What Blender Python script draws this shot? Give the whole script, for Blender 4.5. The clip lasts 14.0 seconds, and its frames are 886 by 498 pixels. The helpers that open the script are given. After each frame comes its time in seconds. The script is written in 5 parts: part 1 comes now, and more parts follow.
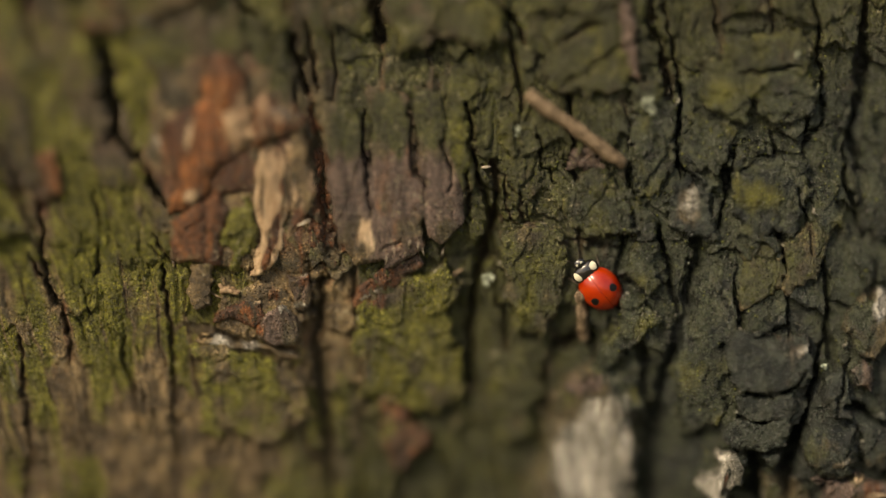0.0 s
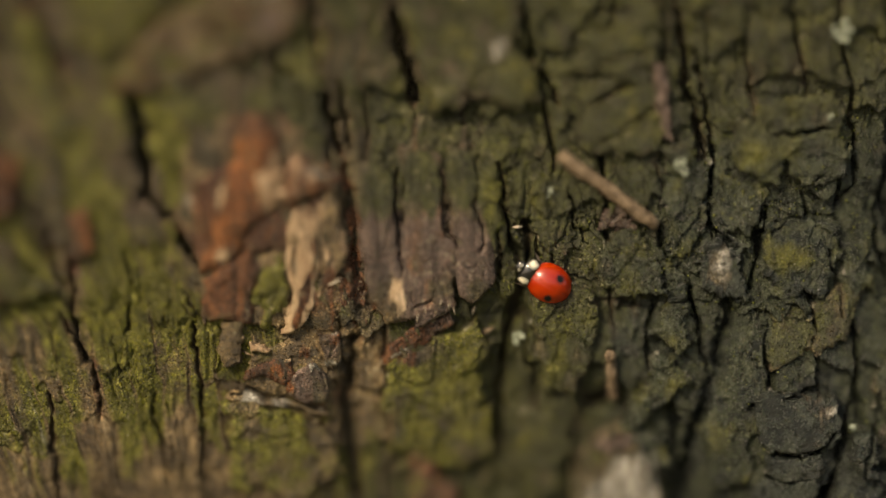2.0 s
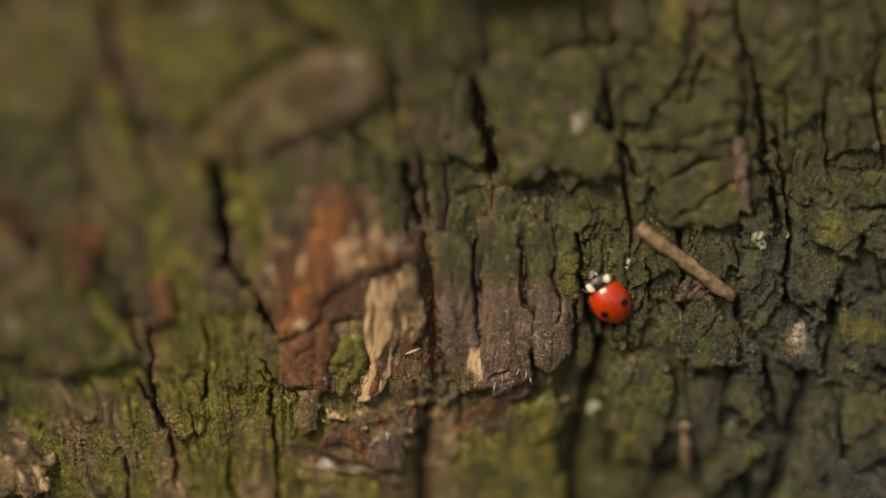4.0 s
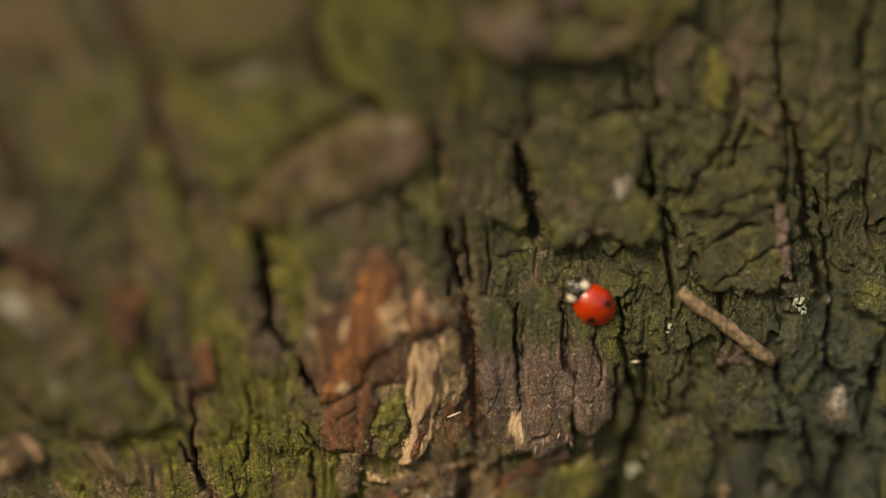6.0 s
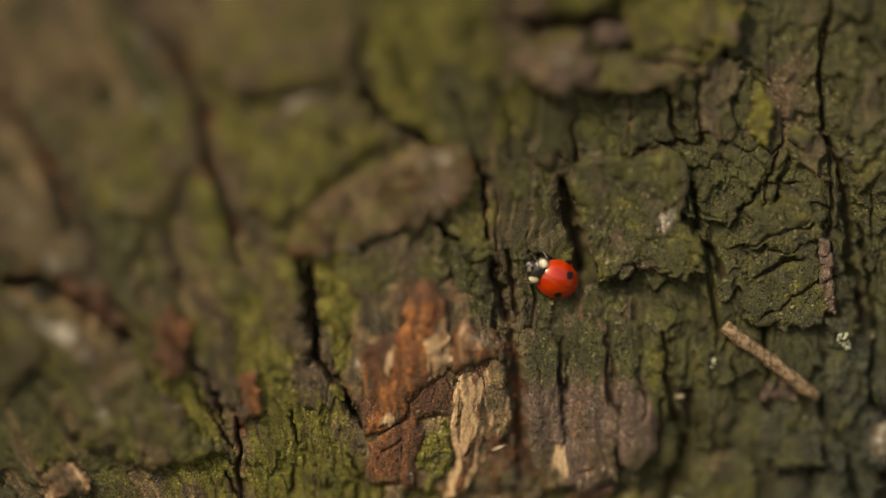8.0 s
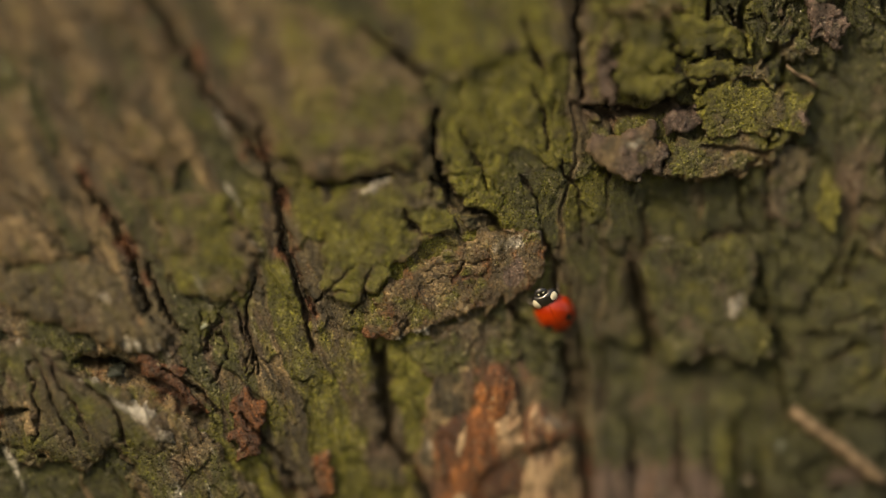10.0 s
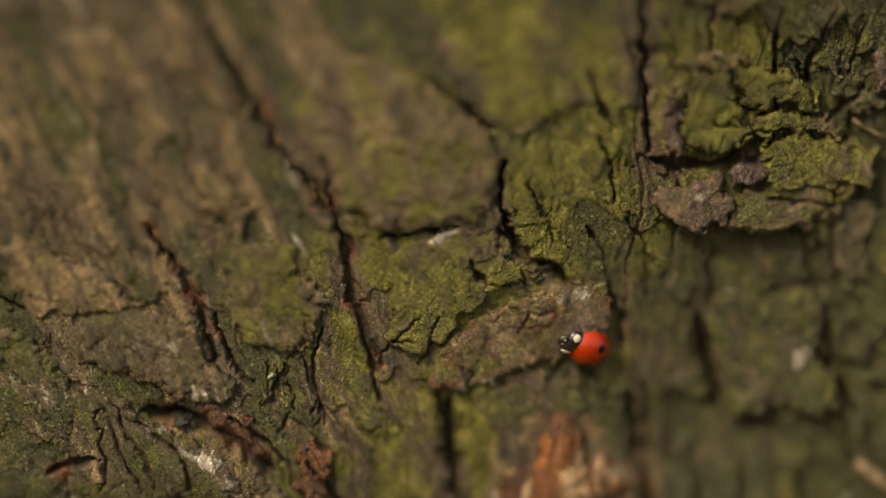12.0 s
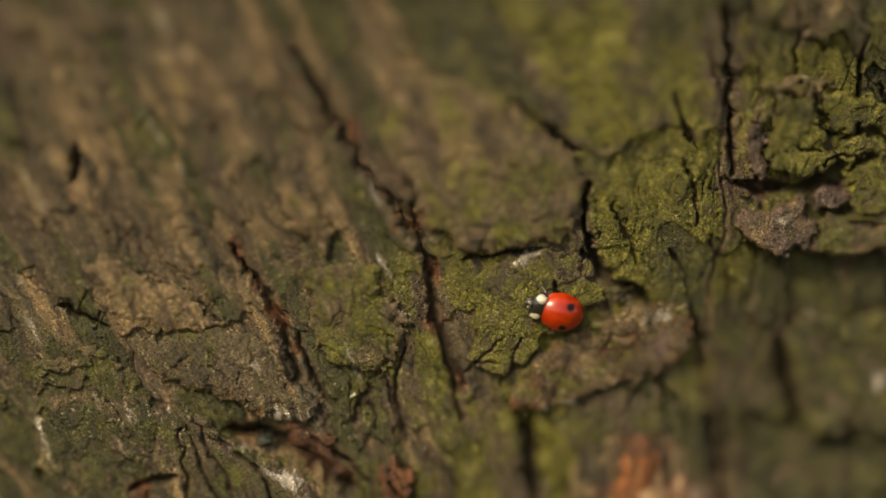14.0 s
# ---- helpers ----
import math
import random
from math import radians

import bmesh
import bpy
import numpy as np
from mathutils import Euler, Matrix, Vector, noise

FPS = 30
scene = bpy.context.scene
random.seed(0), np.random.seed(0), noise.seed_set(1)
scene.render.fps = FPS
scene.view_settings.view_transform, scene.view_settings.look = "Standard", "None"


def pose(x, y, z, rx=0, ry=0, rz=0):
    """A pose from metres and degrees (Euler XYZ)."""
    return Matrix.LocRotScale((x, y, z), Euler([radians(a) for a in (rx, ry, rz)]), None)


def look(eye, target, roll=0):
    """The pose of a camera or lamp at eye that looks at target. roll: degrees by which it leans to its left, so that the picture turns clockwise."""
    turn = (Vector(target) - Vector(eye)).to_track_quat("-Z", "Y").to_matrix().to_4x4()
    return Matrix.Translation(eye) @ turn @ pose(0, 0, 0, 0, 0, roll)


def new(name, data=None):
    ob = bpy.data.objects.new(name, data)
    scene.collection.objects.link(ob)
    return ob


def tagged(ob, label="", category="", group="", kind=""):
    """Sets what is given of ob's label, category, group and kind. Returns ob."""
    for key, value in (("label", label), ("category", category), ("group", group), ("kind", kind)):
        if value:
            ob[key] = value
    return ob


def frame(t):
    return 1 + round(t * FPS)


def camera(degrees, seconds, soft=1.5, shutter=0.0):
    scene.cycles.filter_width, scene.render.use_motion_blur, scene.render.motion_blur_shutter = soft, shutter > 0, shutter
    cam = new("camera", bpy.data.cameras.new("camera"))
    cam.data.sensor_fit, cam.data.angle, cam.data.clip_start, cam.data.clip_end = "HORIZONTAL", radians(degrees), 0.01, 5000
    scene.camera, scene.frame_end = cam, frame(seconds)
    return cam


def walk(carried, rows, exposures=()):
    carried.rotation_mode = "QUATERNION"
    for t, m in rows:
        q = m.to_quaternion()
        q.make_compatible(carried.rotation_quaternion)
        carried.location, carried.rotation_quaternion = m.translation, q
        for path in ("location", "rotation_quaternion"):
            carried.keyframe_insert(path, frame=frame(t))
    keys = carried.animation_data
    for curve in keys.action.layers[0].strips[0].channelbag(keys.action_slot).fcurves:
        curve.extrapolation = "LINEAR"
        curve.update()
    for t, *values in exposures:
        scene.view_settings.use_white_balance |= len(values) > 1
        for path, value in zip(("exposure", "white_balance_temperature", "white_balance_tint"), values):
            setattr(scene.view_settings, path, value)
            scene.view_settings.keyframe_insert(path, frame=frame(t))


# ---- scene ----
# A macro view of furrowed, mossy tree bark with a ladybird walking over it.
# Bark coordinates: x to the right and z up, in millimetres from a point 1 m above the ground; y runs into the tree.
MM = 0.001
BASE = 1.0

# ---- camera ----
cam = camera(16.0, 14.0, soft=1.2)
cam.data.dof.use_dof = True
cam.data.dof.focus_distance = 0.2911
cam.data.dof.aperture_fstop = 1.6
PATH = [
    (0, -0.01828, -0.28399, 1.06409, 77.310, -0.790, -3.505),
    (0.5, -0.02013, -0.28202, 1.06762, 76.835, -0.951, -3.795),
    (1, -0.02240, -0.28124, 1.07165, 76.236, -1.124, -4.064),
    (1.5, -0.02463, -0.28036, 1.07585, 75.645, -1.278, -4.267),
    (2, -0.02642, -0.27948, 1.07973, 75.196, -1.407, -4.419),
    (2.5, -0.02877, -0.27883, 1.08259, 74.959, -1.563, -4.551),
    (3, -0.03134, -0.27818, 1.08517, 74.799, -1.770, -4.662),
    (3.5, -0.03424, -0.27751, 1.08721, 74.675, -1.961, -4.755),
    (4, -0.03693, -0.27690, 1.08909, 74.548, -2.144, -4.875),
    (6.5, -0.04498, -0.27454, 1.09624, 74.311, -2.584, -5.554),
    (7, -0.04412, -0.27526, 1.09558, 74.650, -2.498, -5.348),
    (7.5, -0.04276, -0.27739, 1.09067, 75.775, -2.527, -4.712),
    (8, -0.04176, -0.27965, 1.08634, 76.922, -2.520, -4.093),
    (10.5, -0.04351, -0.28436, 1.08571, 78.859, -2.635, -2.677),
    (11, -0.04461, -0.28423, 1.08598, 79.002, -2.651, -2.493),
    (11.5, -0.04529, -0.28420, 1.08770, 78.943, -2.685, -2.375),
    (12, -0.04633, -0.28408, 1.08987, 78.760, -2.751, -2.296),
    (12.5, -0.04771, -0.28393, 1.09196, 78.538, -2.809, -2.288),
    (13, -0.05004, -0.28363, 1.09344, 78.360, -2.936, -2.333),
    (13.5, -0.05284, -0.28347, 1.09457, 78.178, -3.057, -2.407),
    (14, -0.05555, -0.28318, 1.09517, 78.014, -3.244, -2.449),
]
walk(cam, [(t, pose(x, y, z, rx, ry, rz)) for t, x, y, z, rx, ry, rz in PATH], [(0.0, 0.33, 9000, 10), (8.0, 0.34, 9700, 10), (14.0, 0.42, 9800, 10)])

# ---- light ----
world = bpy.data.worlds.new("sky")
scene.world = world
world.use_nodes = True
wn = world.node_tree.nodes
sky = wn.new("ShaderNodeTexSky")
sky.sky_type = "NISHITA"
sky.sun_disc = False
sky.sun_elevation = radians(48)
sky.sun_rotation = radians(227)
sky.air_density, sky.dust_density, sky.ozone_density = 1.0, 3.0, 0.6
wn["Background"].inputs["Strength"].default_value = 0.138
world.node_tree.links.new(sky.outputs[0], wn["Background"].inputs["Color"])
sun = new("sun", bpy.data.lights.new("sun", "SUN"))
sun.data.energy = 2.5
sun.data.angle = radians(11)
sun.data.color = (1.0, 0.94, 0.84)
sun.matrix_world = look((-0.8, -0.75, 2.0), (0, 0, 1.0))


# ---- noise ----
def grid_hash(i, j, seed):
    h = (i.astype(np.int64) * 374761393 + j.astype(np.int64) * 668265263 + seed * 1442695041) & 0xFFFFFFFF
    h = ((h ^ (h >> 13)) * 1274126177) & 0xFFFFFFFF
    return ((h ^ (h >> 16)) & 0xFFFFFF) / float(0x1000000)


def vnoise(x, y, seed=0):
    """Gradient noise, about -1 to 1."""
    i, j = np.floor(x), np.floor(y)
    fx, fy = x - i, y - j
    total = 0.0
    wx, wy = fx * fx * fx * (fx * (fx * 6 - 15) + 10), fy * fy * fy * (fy * (fy * 6 - 15) + 10)
    for a in (0, 1):
        for b in (0, 1):
            ang = grid_hash(i + a, j + b, seed) * 2 * np.pi
            g = np.cos(ang) * (fx - a) + np.sin(ang) * (fy - b)
            total = total + g * (wx if a else 1 - wx) * (wy if b else 1 - wy)
    return total * 1.5


def fbm(x, y, octaves=4, seed=0, gain=0.5):
    total, amp = 0.0, 1.0
    for k in range(octaves):
        total = total + amp * vnoise(x * 2 ** k + 17.3 * k, y * 2 ** k - 9.1 * k, seed + k)
        amp *= gain
    return total


def cells(x, y, seed):
    """Irregular cells: the distance to the nearest border, a random number of the cell and the way from its middle."""
    i, j = np.floor(x), np.floor(y)
    f1 = np.full(np.shape(x), 9.0)
    f2 = np.full(np.shape(x), 9.0)
    rnd, dx1, dy1 = np.zeros(np.shape(x)), np.zeros(np.shape(x)), np.zeros(np.shape(x))
    for a in (-1, 0, 1):
        for b in (-1, 0, 1):
            px = i + a + 0.1 + 0.8 * grid_hash(i + a, j + b, seed)
            py = j + b + 0.1 + 0.8 * grid_hash(i + a, j + b, seed + 7)
            d = np.hypot(x - px, y - py)
            near = d < f1
            f2 = np.where(near, f1, np.minimum(f2, d))
            rnd = np.where(near, grid_hash(i + a, j + b, seed + 13), rnd)
            dx1, dy1 = np.where(near, x - px, dx1), np.where(near, y - py, dy1)
            f1 = np.where(near, d, f1)
    return f2 - f1, rnd, dx1, dy1


def step(a, b, x):
    t = np.clip((x - a) / (b - a), 0, 1)
    return t * t * (3 - 2 * t)


def bump(x, z, cx, cz, r, amount=1.0):
    return amount * np.exp(-((x - cx) ** 2 + (z - cz) ** 2) / (2 * r * r))


def to_line(x, z, points):
    """Distance to an open line through points, and how far along it (0 to 1)."""
    best, along = np.full(np.shape(x), 1e9), np.zeros(np.shape(x))
    n = len(points) - 1
    for k in range(n):
        (ax, az), (bx, bz) = points[k], points[k + 1]
        vx, vz = bx - ax, bz - az
        t = np.clip(((x - ax) * vx + (z - az) * vz) / (vx * vx + vz * vz), 0, 1)
        d = np.hypot(x - ax - t * vx, z - az - t * vz)
        along = np.where(d < best, (k + t) / n, along)
        best = np.minimum(best, d)
    return best, along


def inside(x, z, points):
    """Signed distance to a closed outline, positive inside."""
    d, _ = to_line(x, z, list(points) + [points[0]])
    odd = np.zeros(np.shape(x), bool)
    for k in range(len(points)):
        (ax, az), (bx, bz) = points[k], points[k - 1]
        if az != bz:
            odd ^= ((az > z) != (bz > z)) & (x < (bx - ax) * (z - az) / (bz - az) + ax)
    return np.where(odd, d, -d)


# ---- materials ----
def material(name, rough=0.8, spec=0.3):
    m = bpy.data.materials.new(name)
    m.use_nodes = True
    bsdf = m.node_tree.nodes["Principled BSDF"]
    bsdf.inputs["Roughness"].default_value = rough
    bsdf.inputs["Specular IOR Level"].default_value = spec
    return m, m.node_tree.nodes, m.node_tree.links, bsdf


def noise_node(nodes, links, coord, scale, detail=4.0, rough=0.6, stretch=(1, 1, 1)):
    mp = nodes.new("ShaderNodeMapping")
    mp.inputs["Scale"].default_value = stretch
    links.new(coord, mp.inputs["Vector"])
    n = nodes.new("ShaderNodeTexNoise")
    n.inputs["Scale"].default_value, n.inputs["Detail"].default_value, n.inputs["Roughness"].default_value = scale, detail, rough
    links.new(mp.outputs[0], n.inputs["Vector"])
    return n.outputs["Fac"]


def ramp(nodes, links, fac, *stops):
    r = nodes.new("ShaderNodeValToRGB")
    while len(r.color_ramp.elements) < len(stops):
        r.color_ramp.elements.new(0.5)
    for e, (p, c) in zip(r.color_ramp.elements, stops):
        e.position, e.color = p, (*c, 1)
    links.new(fac, r.inputs[0])
    return r.outputs[0]


def mix(nodes, links, fac, a, b):
    n = nodes.new("ShaderNodeMix")
    n.data_type = "RGBA"
    links.new(fac, n.inputs["Factor"])
    for s, v in ((n.inputs[6], a), (n.inputs[7], b)):
        if isinstance(v, tuple):
            s.default_value = (*v, 1)
        else:
            links.new(v, s)
    return n.outputs[2]


def math_node(nodes, links, op, a, b=None, c=None):
    n = nodes.new("ShaderNodeMath")
    n.operation = op
    for s, v in zip(n.inputs, (a, b, c)):
        if v is None:
            continue
        if isinstance(v, (int, float)):
            s.default_value = v
        else:
            links.new(v, s)
    return n.outputs[0]


def smooth_mask(nodes, links, value, lo, hi):
    n = nodes.new("ShaderNodeMapRange")
    n.interpolation_type = "SMOOTHSTEP"
    n.inputs["From Min"].default_value, n.inputs["From Max"].default_value = lo, hi
    links.new(value, n.inputs["Value"])
    return n.outputs[0]


def bark_material():
    m, nodes, links, bsdf = material("bark", 0.6, 0.52)
    geo = nodes.new("ShaderNodeNewGeometry")
    pos = geo.outputs["Position"]

    def attr(name):
        a = nodes.new("ShaderNodeAttribute")
        a.attribute_name = name
        return a.outputs["Fac"]

    n_big = noise_node(nodes, links, pos, 130, 4)
    n_mid = noise_node(nodes, links, pos, 520, 5, 0.65)
    n_fine = noise_node(nodes, links, pos, 2800, 6, 0.72)
    sep = nodes.new("ShaderNodeSeparateXYZ")
    links.new(pos, sep.inputs[0])
    along = nodes.new("ShaderNodeCombineXYZ")
    links.new(math_node(nodes, links, "MULTIPLY", attr("grain"), MM), along.inputs[0])
    links.new(sep.outputs[1], along.inputs[1])
    links.new(sep.outputs[2], along.inputs[2])
    n_fibre = noise_node(nodes, links, along.outputs[0], 950, 5, 0.65, (1.0, 0.6, 0.15))
    n_spot = noise_node(nodes, links, pos, 2600, 3, 0.6)
    # on the flare the colours run in streaks along the grain
    drawn = math_node(nodes, links, "MULTIPLY", smooth_mask(nodes, links, sep.outputs[0], -0.026, -0.046), 0.8)
    n_edge = math_node(nodes, links, "MULTIPLY_ADD", math_node(nodes, links, "SUBTRACT", n_fibre, n_mid), drawn, n_mid)
    bare = mix(nodes, links, smooth_mask(nodes, links, n_fibre, 0.35, 0.66), (0.03, 0.024, 0.013), (0.1, 0.08, 0.04))
    bare = mix(nodes, links, smooth_mask(nodes, links, n_big, 0.45, 0.7), bare, (0.085, 0.055, 0.036))
    grey = mix(nodes, links, smooth_mask(nodes, links, n_edge, 0.4, 0.65), (0.066, 0.046, 0.025), (0.25, 0.176, 0.09))

    def masked(name, noise_out, strength, lo=0.32, hi=0.68):
        # the attribute with a ragged border
        r = math_node(nodes, links, "MULTIPLY_ADD", math_node(nodes, links, "SUBTRACT", noise_out, 0.5), strength, attr(name))
        return smooth_mask(nodes, links, r, lo, hi)

    col = mix(nodes, links, masked("grey", n_edge, 1.0), bare, grey)
    rust = ramp(nodes, links, n_fibre, (0.3, (0.03, 0.013, 0.008)), (0.5, (0.08, 0.031, 0.014)), (0.7, (0.2, 0.078, 0.028)))
    col = mix(nodes, links, masked("rust", n_fibre, 1.1), col, rust)
    orange = ramp(nodes, links, n_fibre, (0.32, (0.05, 0.018, 0.007)), (0.48, (0.155, 0.052, 0.016)), (0.66, (0.33, 0.125, 0.04)))
    col = mix(nodes, links, masked("orange", n_fibre, 1.2), col, orange)
    pale = ramp(nodes, links, n_fibre, (0.3, (0.2, 0.105, 0.055)), (0.5, (0.46, 0.315, 0.19)), (0.7, (0.68, 0.51, 0.34)))
    pale_mask = masked("pale", n_fibre, 1.3)
    col = mix(nodes, links, pale_mask, col, pale)
    slate = mix(nodes, links, smooth_mask(nodes, links, n_mid, 0.38, 0.66), (0.0068, 0.0098, 0.0078), (0.034, 0.041, 0.031))
    wet = masked("slate", n_mid, 0.9)
    col = mix(nodes, links, wet, col, slate)
    plum = mix(nodes, links, smooth_mask(nodes, links, n_fibre, 0.35, 0.65), (0.04, 0.026, 0.021), (0.14, 0.096, 0.077))
    col = mix(nodes, links, masked("plum", n_mid, 0.9), col, plum)
    green = ramp(nodes, links, n_mid, (0.3, (0.037, 0.037, 0.006)), (0.5, (0.104, 0.101, 0.0135)), (0.7, (0.19, 0.18, 0.038)))
    olive = ramp(nodes, links, n_mid, (0.3, (0.0135, 0.0145, 0.0048)), (0.5, (0.031, 0.0335, 0.0078)), (0.7, (0.068, 0.07, 0.018)))
    ash = mix(nodes, links, smooth_mask(nodes, links, n_fibre, 0.36, 0.66), (0.13, 0.125, 0.105), (0.5, 0.47, 0.41))
    cool = ramp(nodes, links, n_mid, (0.3, (0.009, 0.0118, 0.0068)), (0.5, (0.0215, 0.0268, 0.0145)), (0.7, (0.05, 0.058, 0.034)))
    olive = mix(nodes, links, smooth_mask(nodes, links, attr("slate"), 0.15, 0.75), olive, cool)
    moss_mask = masked("moss", n_edge, 1.3)
    lush = smooth_mask(nodes, links, attr("lush"), 0.2, 0.8)
    col = mix(nodes, links, moss_mask, col, mix(nodes, links, lush, olive, green))
    col = mix(nodes, links, masked("ash", n_edge, 0.9), col, ash)
    # hairline cracks along the grain, bumped in
    warp = nodes.new("ShaderNodeVectorMath")
    warp.operation = "MULTIPLY_ADD"
    wob = nodes.new("ShaderNodeTexNoise")
    wob.inputs["Scale"].default_value, wob.inputs["Detail"].default_value = 420, 3
    links.new(pos, wob.inputs["Vector"])
    links.new(wob.outputs["Color"], warp.inputs[0])
    warp.inputs[1].default_value = (0.0022, 0.0022, 0.0022)
    links.new(along.outputs[0], warp.inputs[2])
    stretch = nodes.new("ShaderNodeMapping")
    stretch.inputs["Scale"].default_value = (1.0, 0.4, 0.3)
    links.new(warp.outputs[0], stretch.inputs["Vector"])
    web = nodes.new("ShaderNodeTexVoronoi")
    web.feature = "DISTANCE_TO_EDGE"
    web.inputs["Scale"].default_value = 560
    links.new(stretch.outputs[0], web.inputs["Vector"])
    hair = math_node(nodes, links, "MULTIPLY", smooth_mask(nodes, links, web.outputs["Distance"], 0.042, 0.008), smooth_mask(nodes, links, n_big, 0.47, 0.6))
    flake = math_node(nodes, links, "SNAP", math_node(nodes, links, "MULTIPLY_ADD", n_fibre, 0.3, math_node(nodes, links, "MULTIPLY", noise_node(nodes, links, pos, 640, 6, 0.62, (1, 1, 0.7)), 0.7)), 0.07)
    # the darkness inside the hairline cracks is painted into the colour too
    col = mix(nodes, links, math_node(nodes, links, "MULTIPLY", hair, 0.35), col, (0.012, 0.009, 0.006))
    # grains of algae, each with its own shade, and pits with painted-in shade
    vor = nodes.new("ShaderNodeTexVoronoi")
    vor.inputs["Scale"].default_value = 6200
    links.new(pos, vor.inputs["Vector"])
    shade = nodes.new("ShaderNodeSeparateColor")
    links.new(vor.outputs["Color"], shade.inputs[0])
    tone = nodes.new("ShaderNodeMix")
    tone.data_type, tone.blend_type, tone.clamp_factor = "RGBA", "MULTIPLY", True
    links.new(math_node(nodes, links, "SUBTRACT", math_node(nodes, links, "MULTIPLY_ADD", pale_mask, -0.8, 1.0), math_node(nodes, links, "MULTIPLY", wet, 0.55)), tone.inputs["Factor"])
    links.new(col, tone.inputs[6])
    links.new(ramp(nodes, links, shade.outputs[0], (0.0, (0.42, 0.42, 0.42)), (0.45, (0.85, 0.85, 0.85)), (0.88, (1.25, 1.25, 1.25)), (1.0, (2.4, 2.4, 2.5))), tone.inputs[7])
    col = tone.outputs[2]
    grain = math_node(nodes, links, "MULTIPLY", math_node(nodes, links, "MULTIPLY", smooth_mask(nodes, links, n_spot, 0.6, 0.68), smooth_mask(nodes, links, n_big, 0.4, 0.62)), 0.8)
    grain = math_node(nodes, links, "MULTIPLY", grain, math_node(nodes, links, "MULTIPLY_ADD", wet, -0.85, 1.0))
    col = mix(nodes, links, grain, col, (0.34, 0.3, 0.19))
    # shade in the fine bump's hollows, put into the colour
    pit_shade = math_node(nodes, links, "MULTIPLY", smooth_mask(nodes, links, n_fine, 0.42, 0.3), 0.75)
    col = mix(nodes, links, pit_shade, col, (0.03, 0.024, 0.014))
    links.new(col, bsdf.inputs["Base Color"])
    gloss = smooth_mask(nodes, links, shade.outputs[1], 0.72, 0.9)
    links.new(math_node(nodes, links, "MULTIPLY_ADD", gloss, -0.38, math_node(nodes, links, "MULTIPLY_ADD", wet, -0.26, math_node(nodes, links, "MULTIPLY_ADD", n_fine, 0.4, 0.3))), bsdf.inputs["Roughness"])
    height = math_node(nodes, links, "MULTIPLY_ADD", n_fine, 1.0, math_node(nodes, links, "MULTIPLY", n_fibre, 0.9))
    height = math_node(nodes, links, "MULTIPLY_ADD", vor.outputs["Distance"], math_node(nodes, links, "MULTIPLY_ADD", math_node(nodes, links, "MULTIPLY", moss_mask, lush), -0.25, -0.25), height)
    height = math_node(nodes, links, "MULTIPLY_ADD", flake, 0.9, height)
    height = math_node(nodes, links, "MULTIPLY_ADD", hair, -0.35, height)
    bp = nodes.new("ShaderNodeBump")
    bp.inputs["Strength"].default_value, bp.inputs["Distance"].default_value = 1.0, 0.00026
    links.new(height, bp.inputs["Height"])
    links.new(bp.outputs[0], bsdf.inputs["Normal"])
    return m


def plain_material(name, a, b, scale, rough=0.7, spec=0.4, stretch=(1, 1, 1), coat=0.0, relief=0.0002):
    m, nodes, links, bsdf = material(name, rough, spec)
    tc = nodes.new("ShaderNodeTexCoord")
    n = noise_node(nodes, links, tc.outputs["Object"], scale, 4, 0.6, stretch)
    links.new(mix(nodes, links, smooth_mask(nodes, links, n, 0.35, 0.65), a, b), bsdf.inputs["Base Color"])
    bsdf.inputs["Coat Weight"].default_value = coat
    bsdf.inputs["Coat Roughness"].default_value = 0.12
    if relief:
        bp = nodes.new("ShaderNodeBump")
        bp.inputs["Strength"].default_value, bp.inputs["Distance"].default_value = 0.6, relief
        links.new(n, bp.inputs["Height"])
        links.new(bp.outputs[0], bsdf.inputs["Normal"])
    return m


BARK = bark_material()
TWIG = plain_material("twig_wood", (0.07, 0.048, 0.03), (0.24, 0.175, 0.115), 1700, 0.8, 0.3, (1, 1, 1), 0.0, 0.0003)
LICHEN = plain_material("lichen", (0.2, 0.23, 0.17), (0.42, 0.46, 0.37), 2600, 0.9, 0.2)
MOSS = plain_material("moss", (0.05, 0.06, 0.012), (0.15, 0.16, 0.035), 600, 0.9, 0.2)
FIBRE = plain_material("pale_fibre", (0.35, 0.28, 0.2), (0.6, 0.52, 0.42), 900, 0.8, 0.3)
RED = plain_material("red_wing_case", (0.33, 0.014, 0.0015), (0.43, 0.032, 0.003), 500, 0.26, 0.5, (1, 1, 1), 0.6, 0)
RED.node_tree.nodes["Principled BSDF"].inputs["Coat Roughness"].default_value = 0.24
BLACK = plain_material("black_shell", (0.008, 0.008, 0.009), (0.014, 0.013, 0.014), 800, 0.22, 0.5, (1, 1, 1), 1.0, 0)
CREAM = plain_material("cream_shell", (0.62, 0.58, 0.44), (0.74, 0.7, 0.56), 800, 0.4, 0.5, (1, 1, 1), 0.2, 0)
SPOT = plain_material("black_spot", (0.006, 0.006, 0.006), (0.012, 0.011, 0.011), 800, 0.45, 0.3, (1, 1, 1), 0.0, 0)
LEGS = plain_material("dark_leg", (0.02, 0.013, 0.009), (0.05, 0.03, 0.018), 900, 0.4, 0.5, (1, 1, 1), 0.2, 0)
EARTH = plain_material("earth", (0.05, 0.038, 0.022), (0.09, 0.1, 0.035), 3, 0.95, 0.2, (1, 1, 1), 0, 0.01)


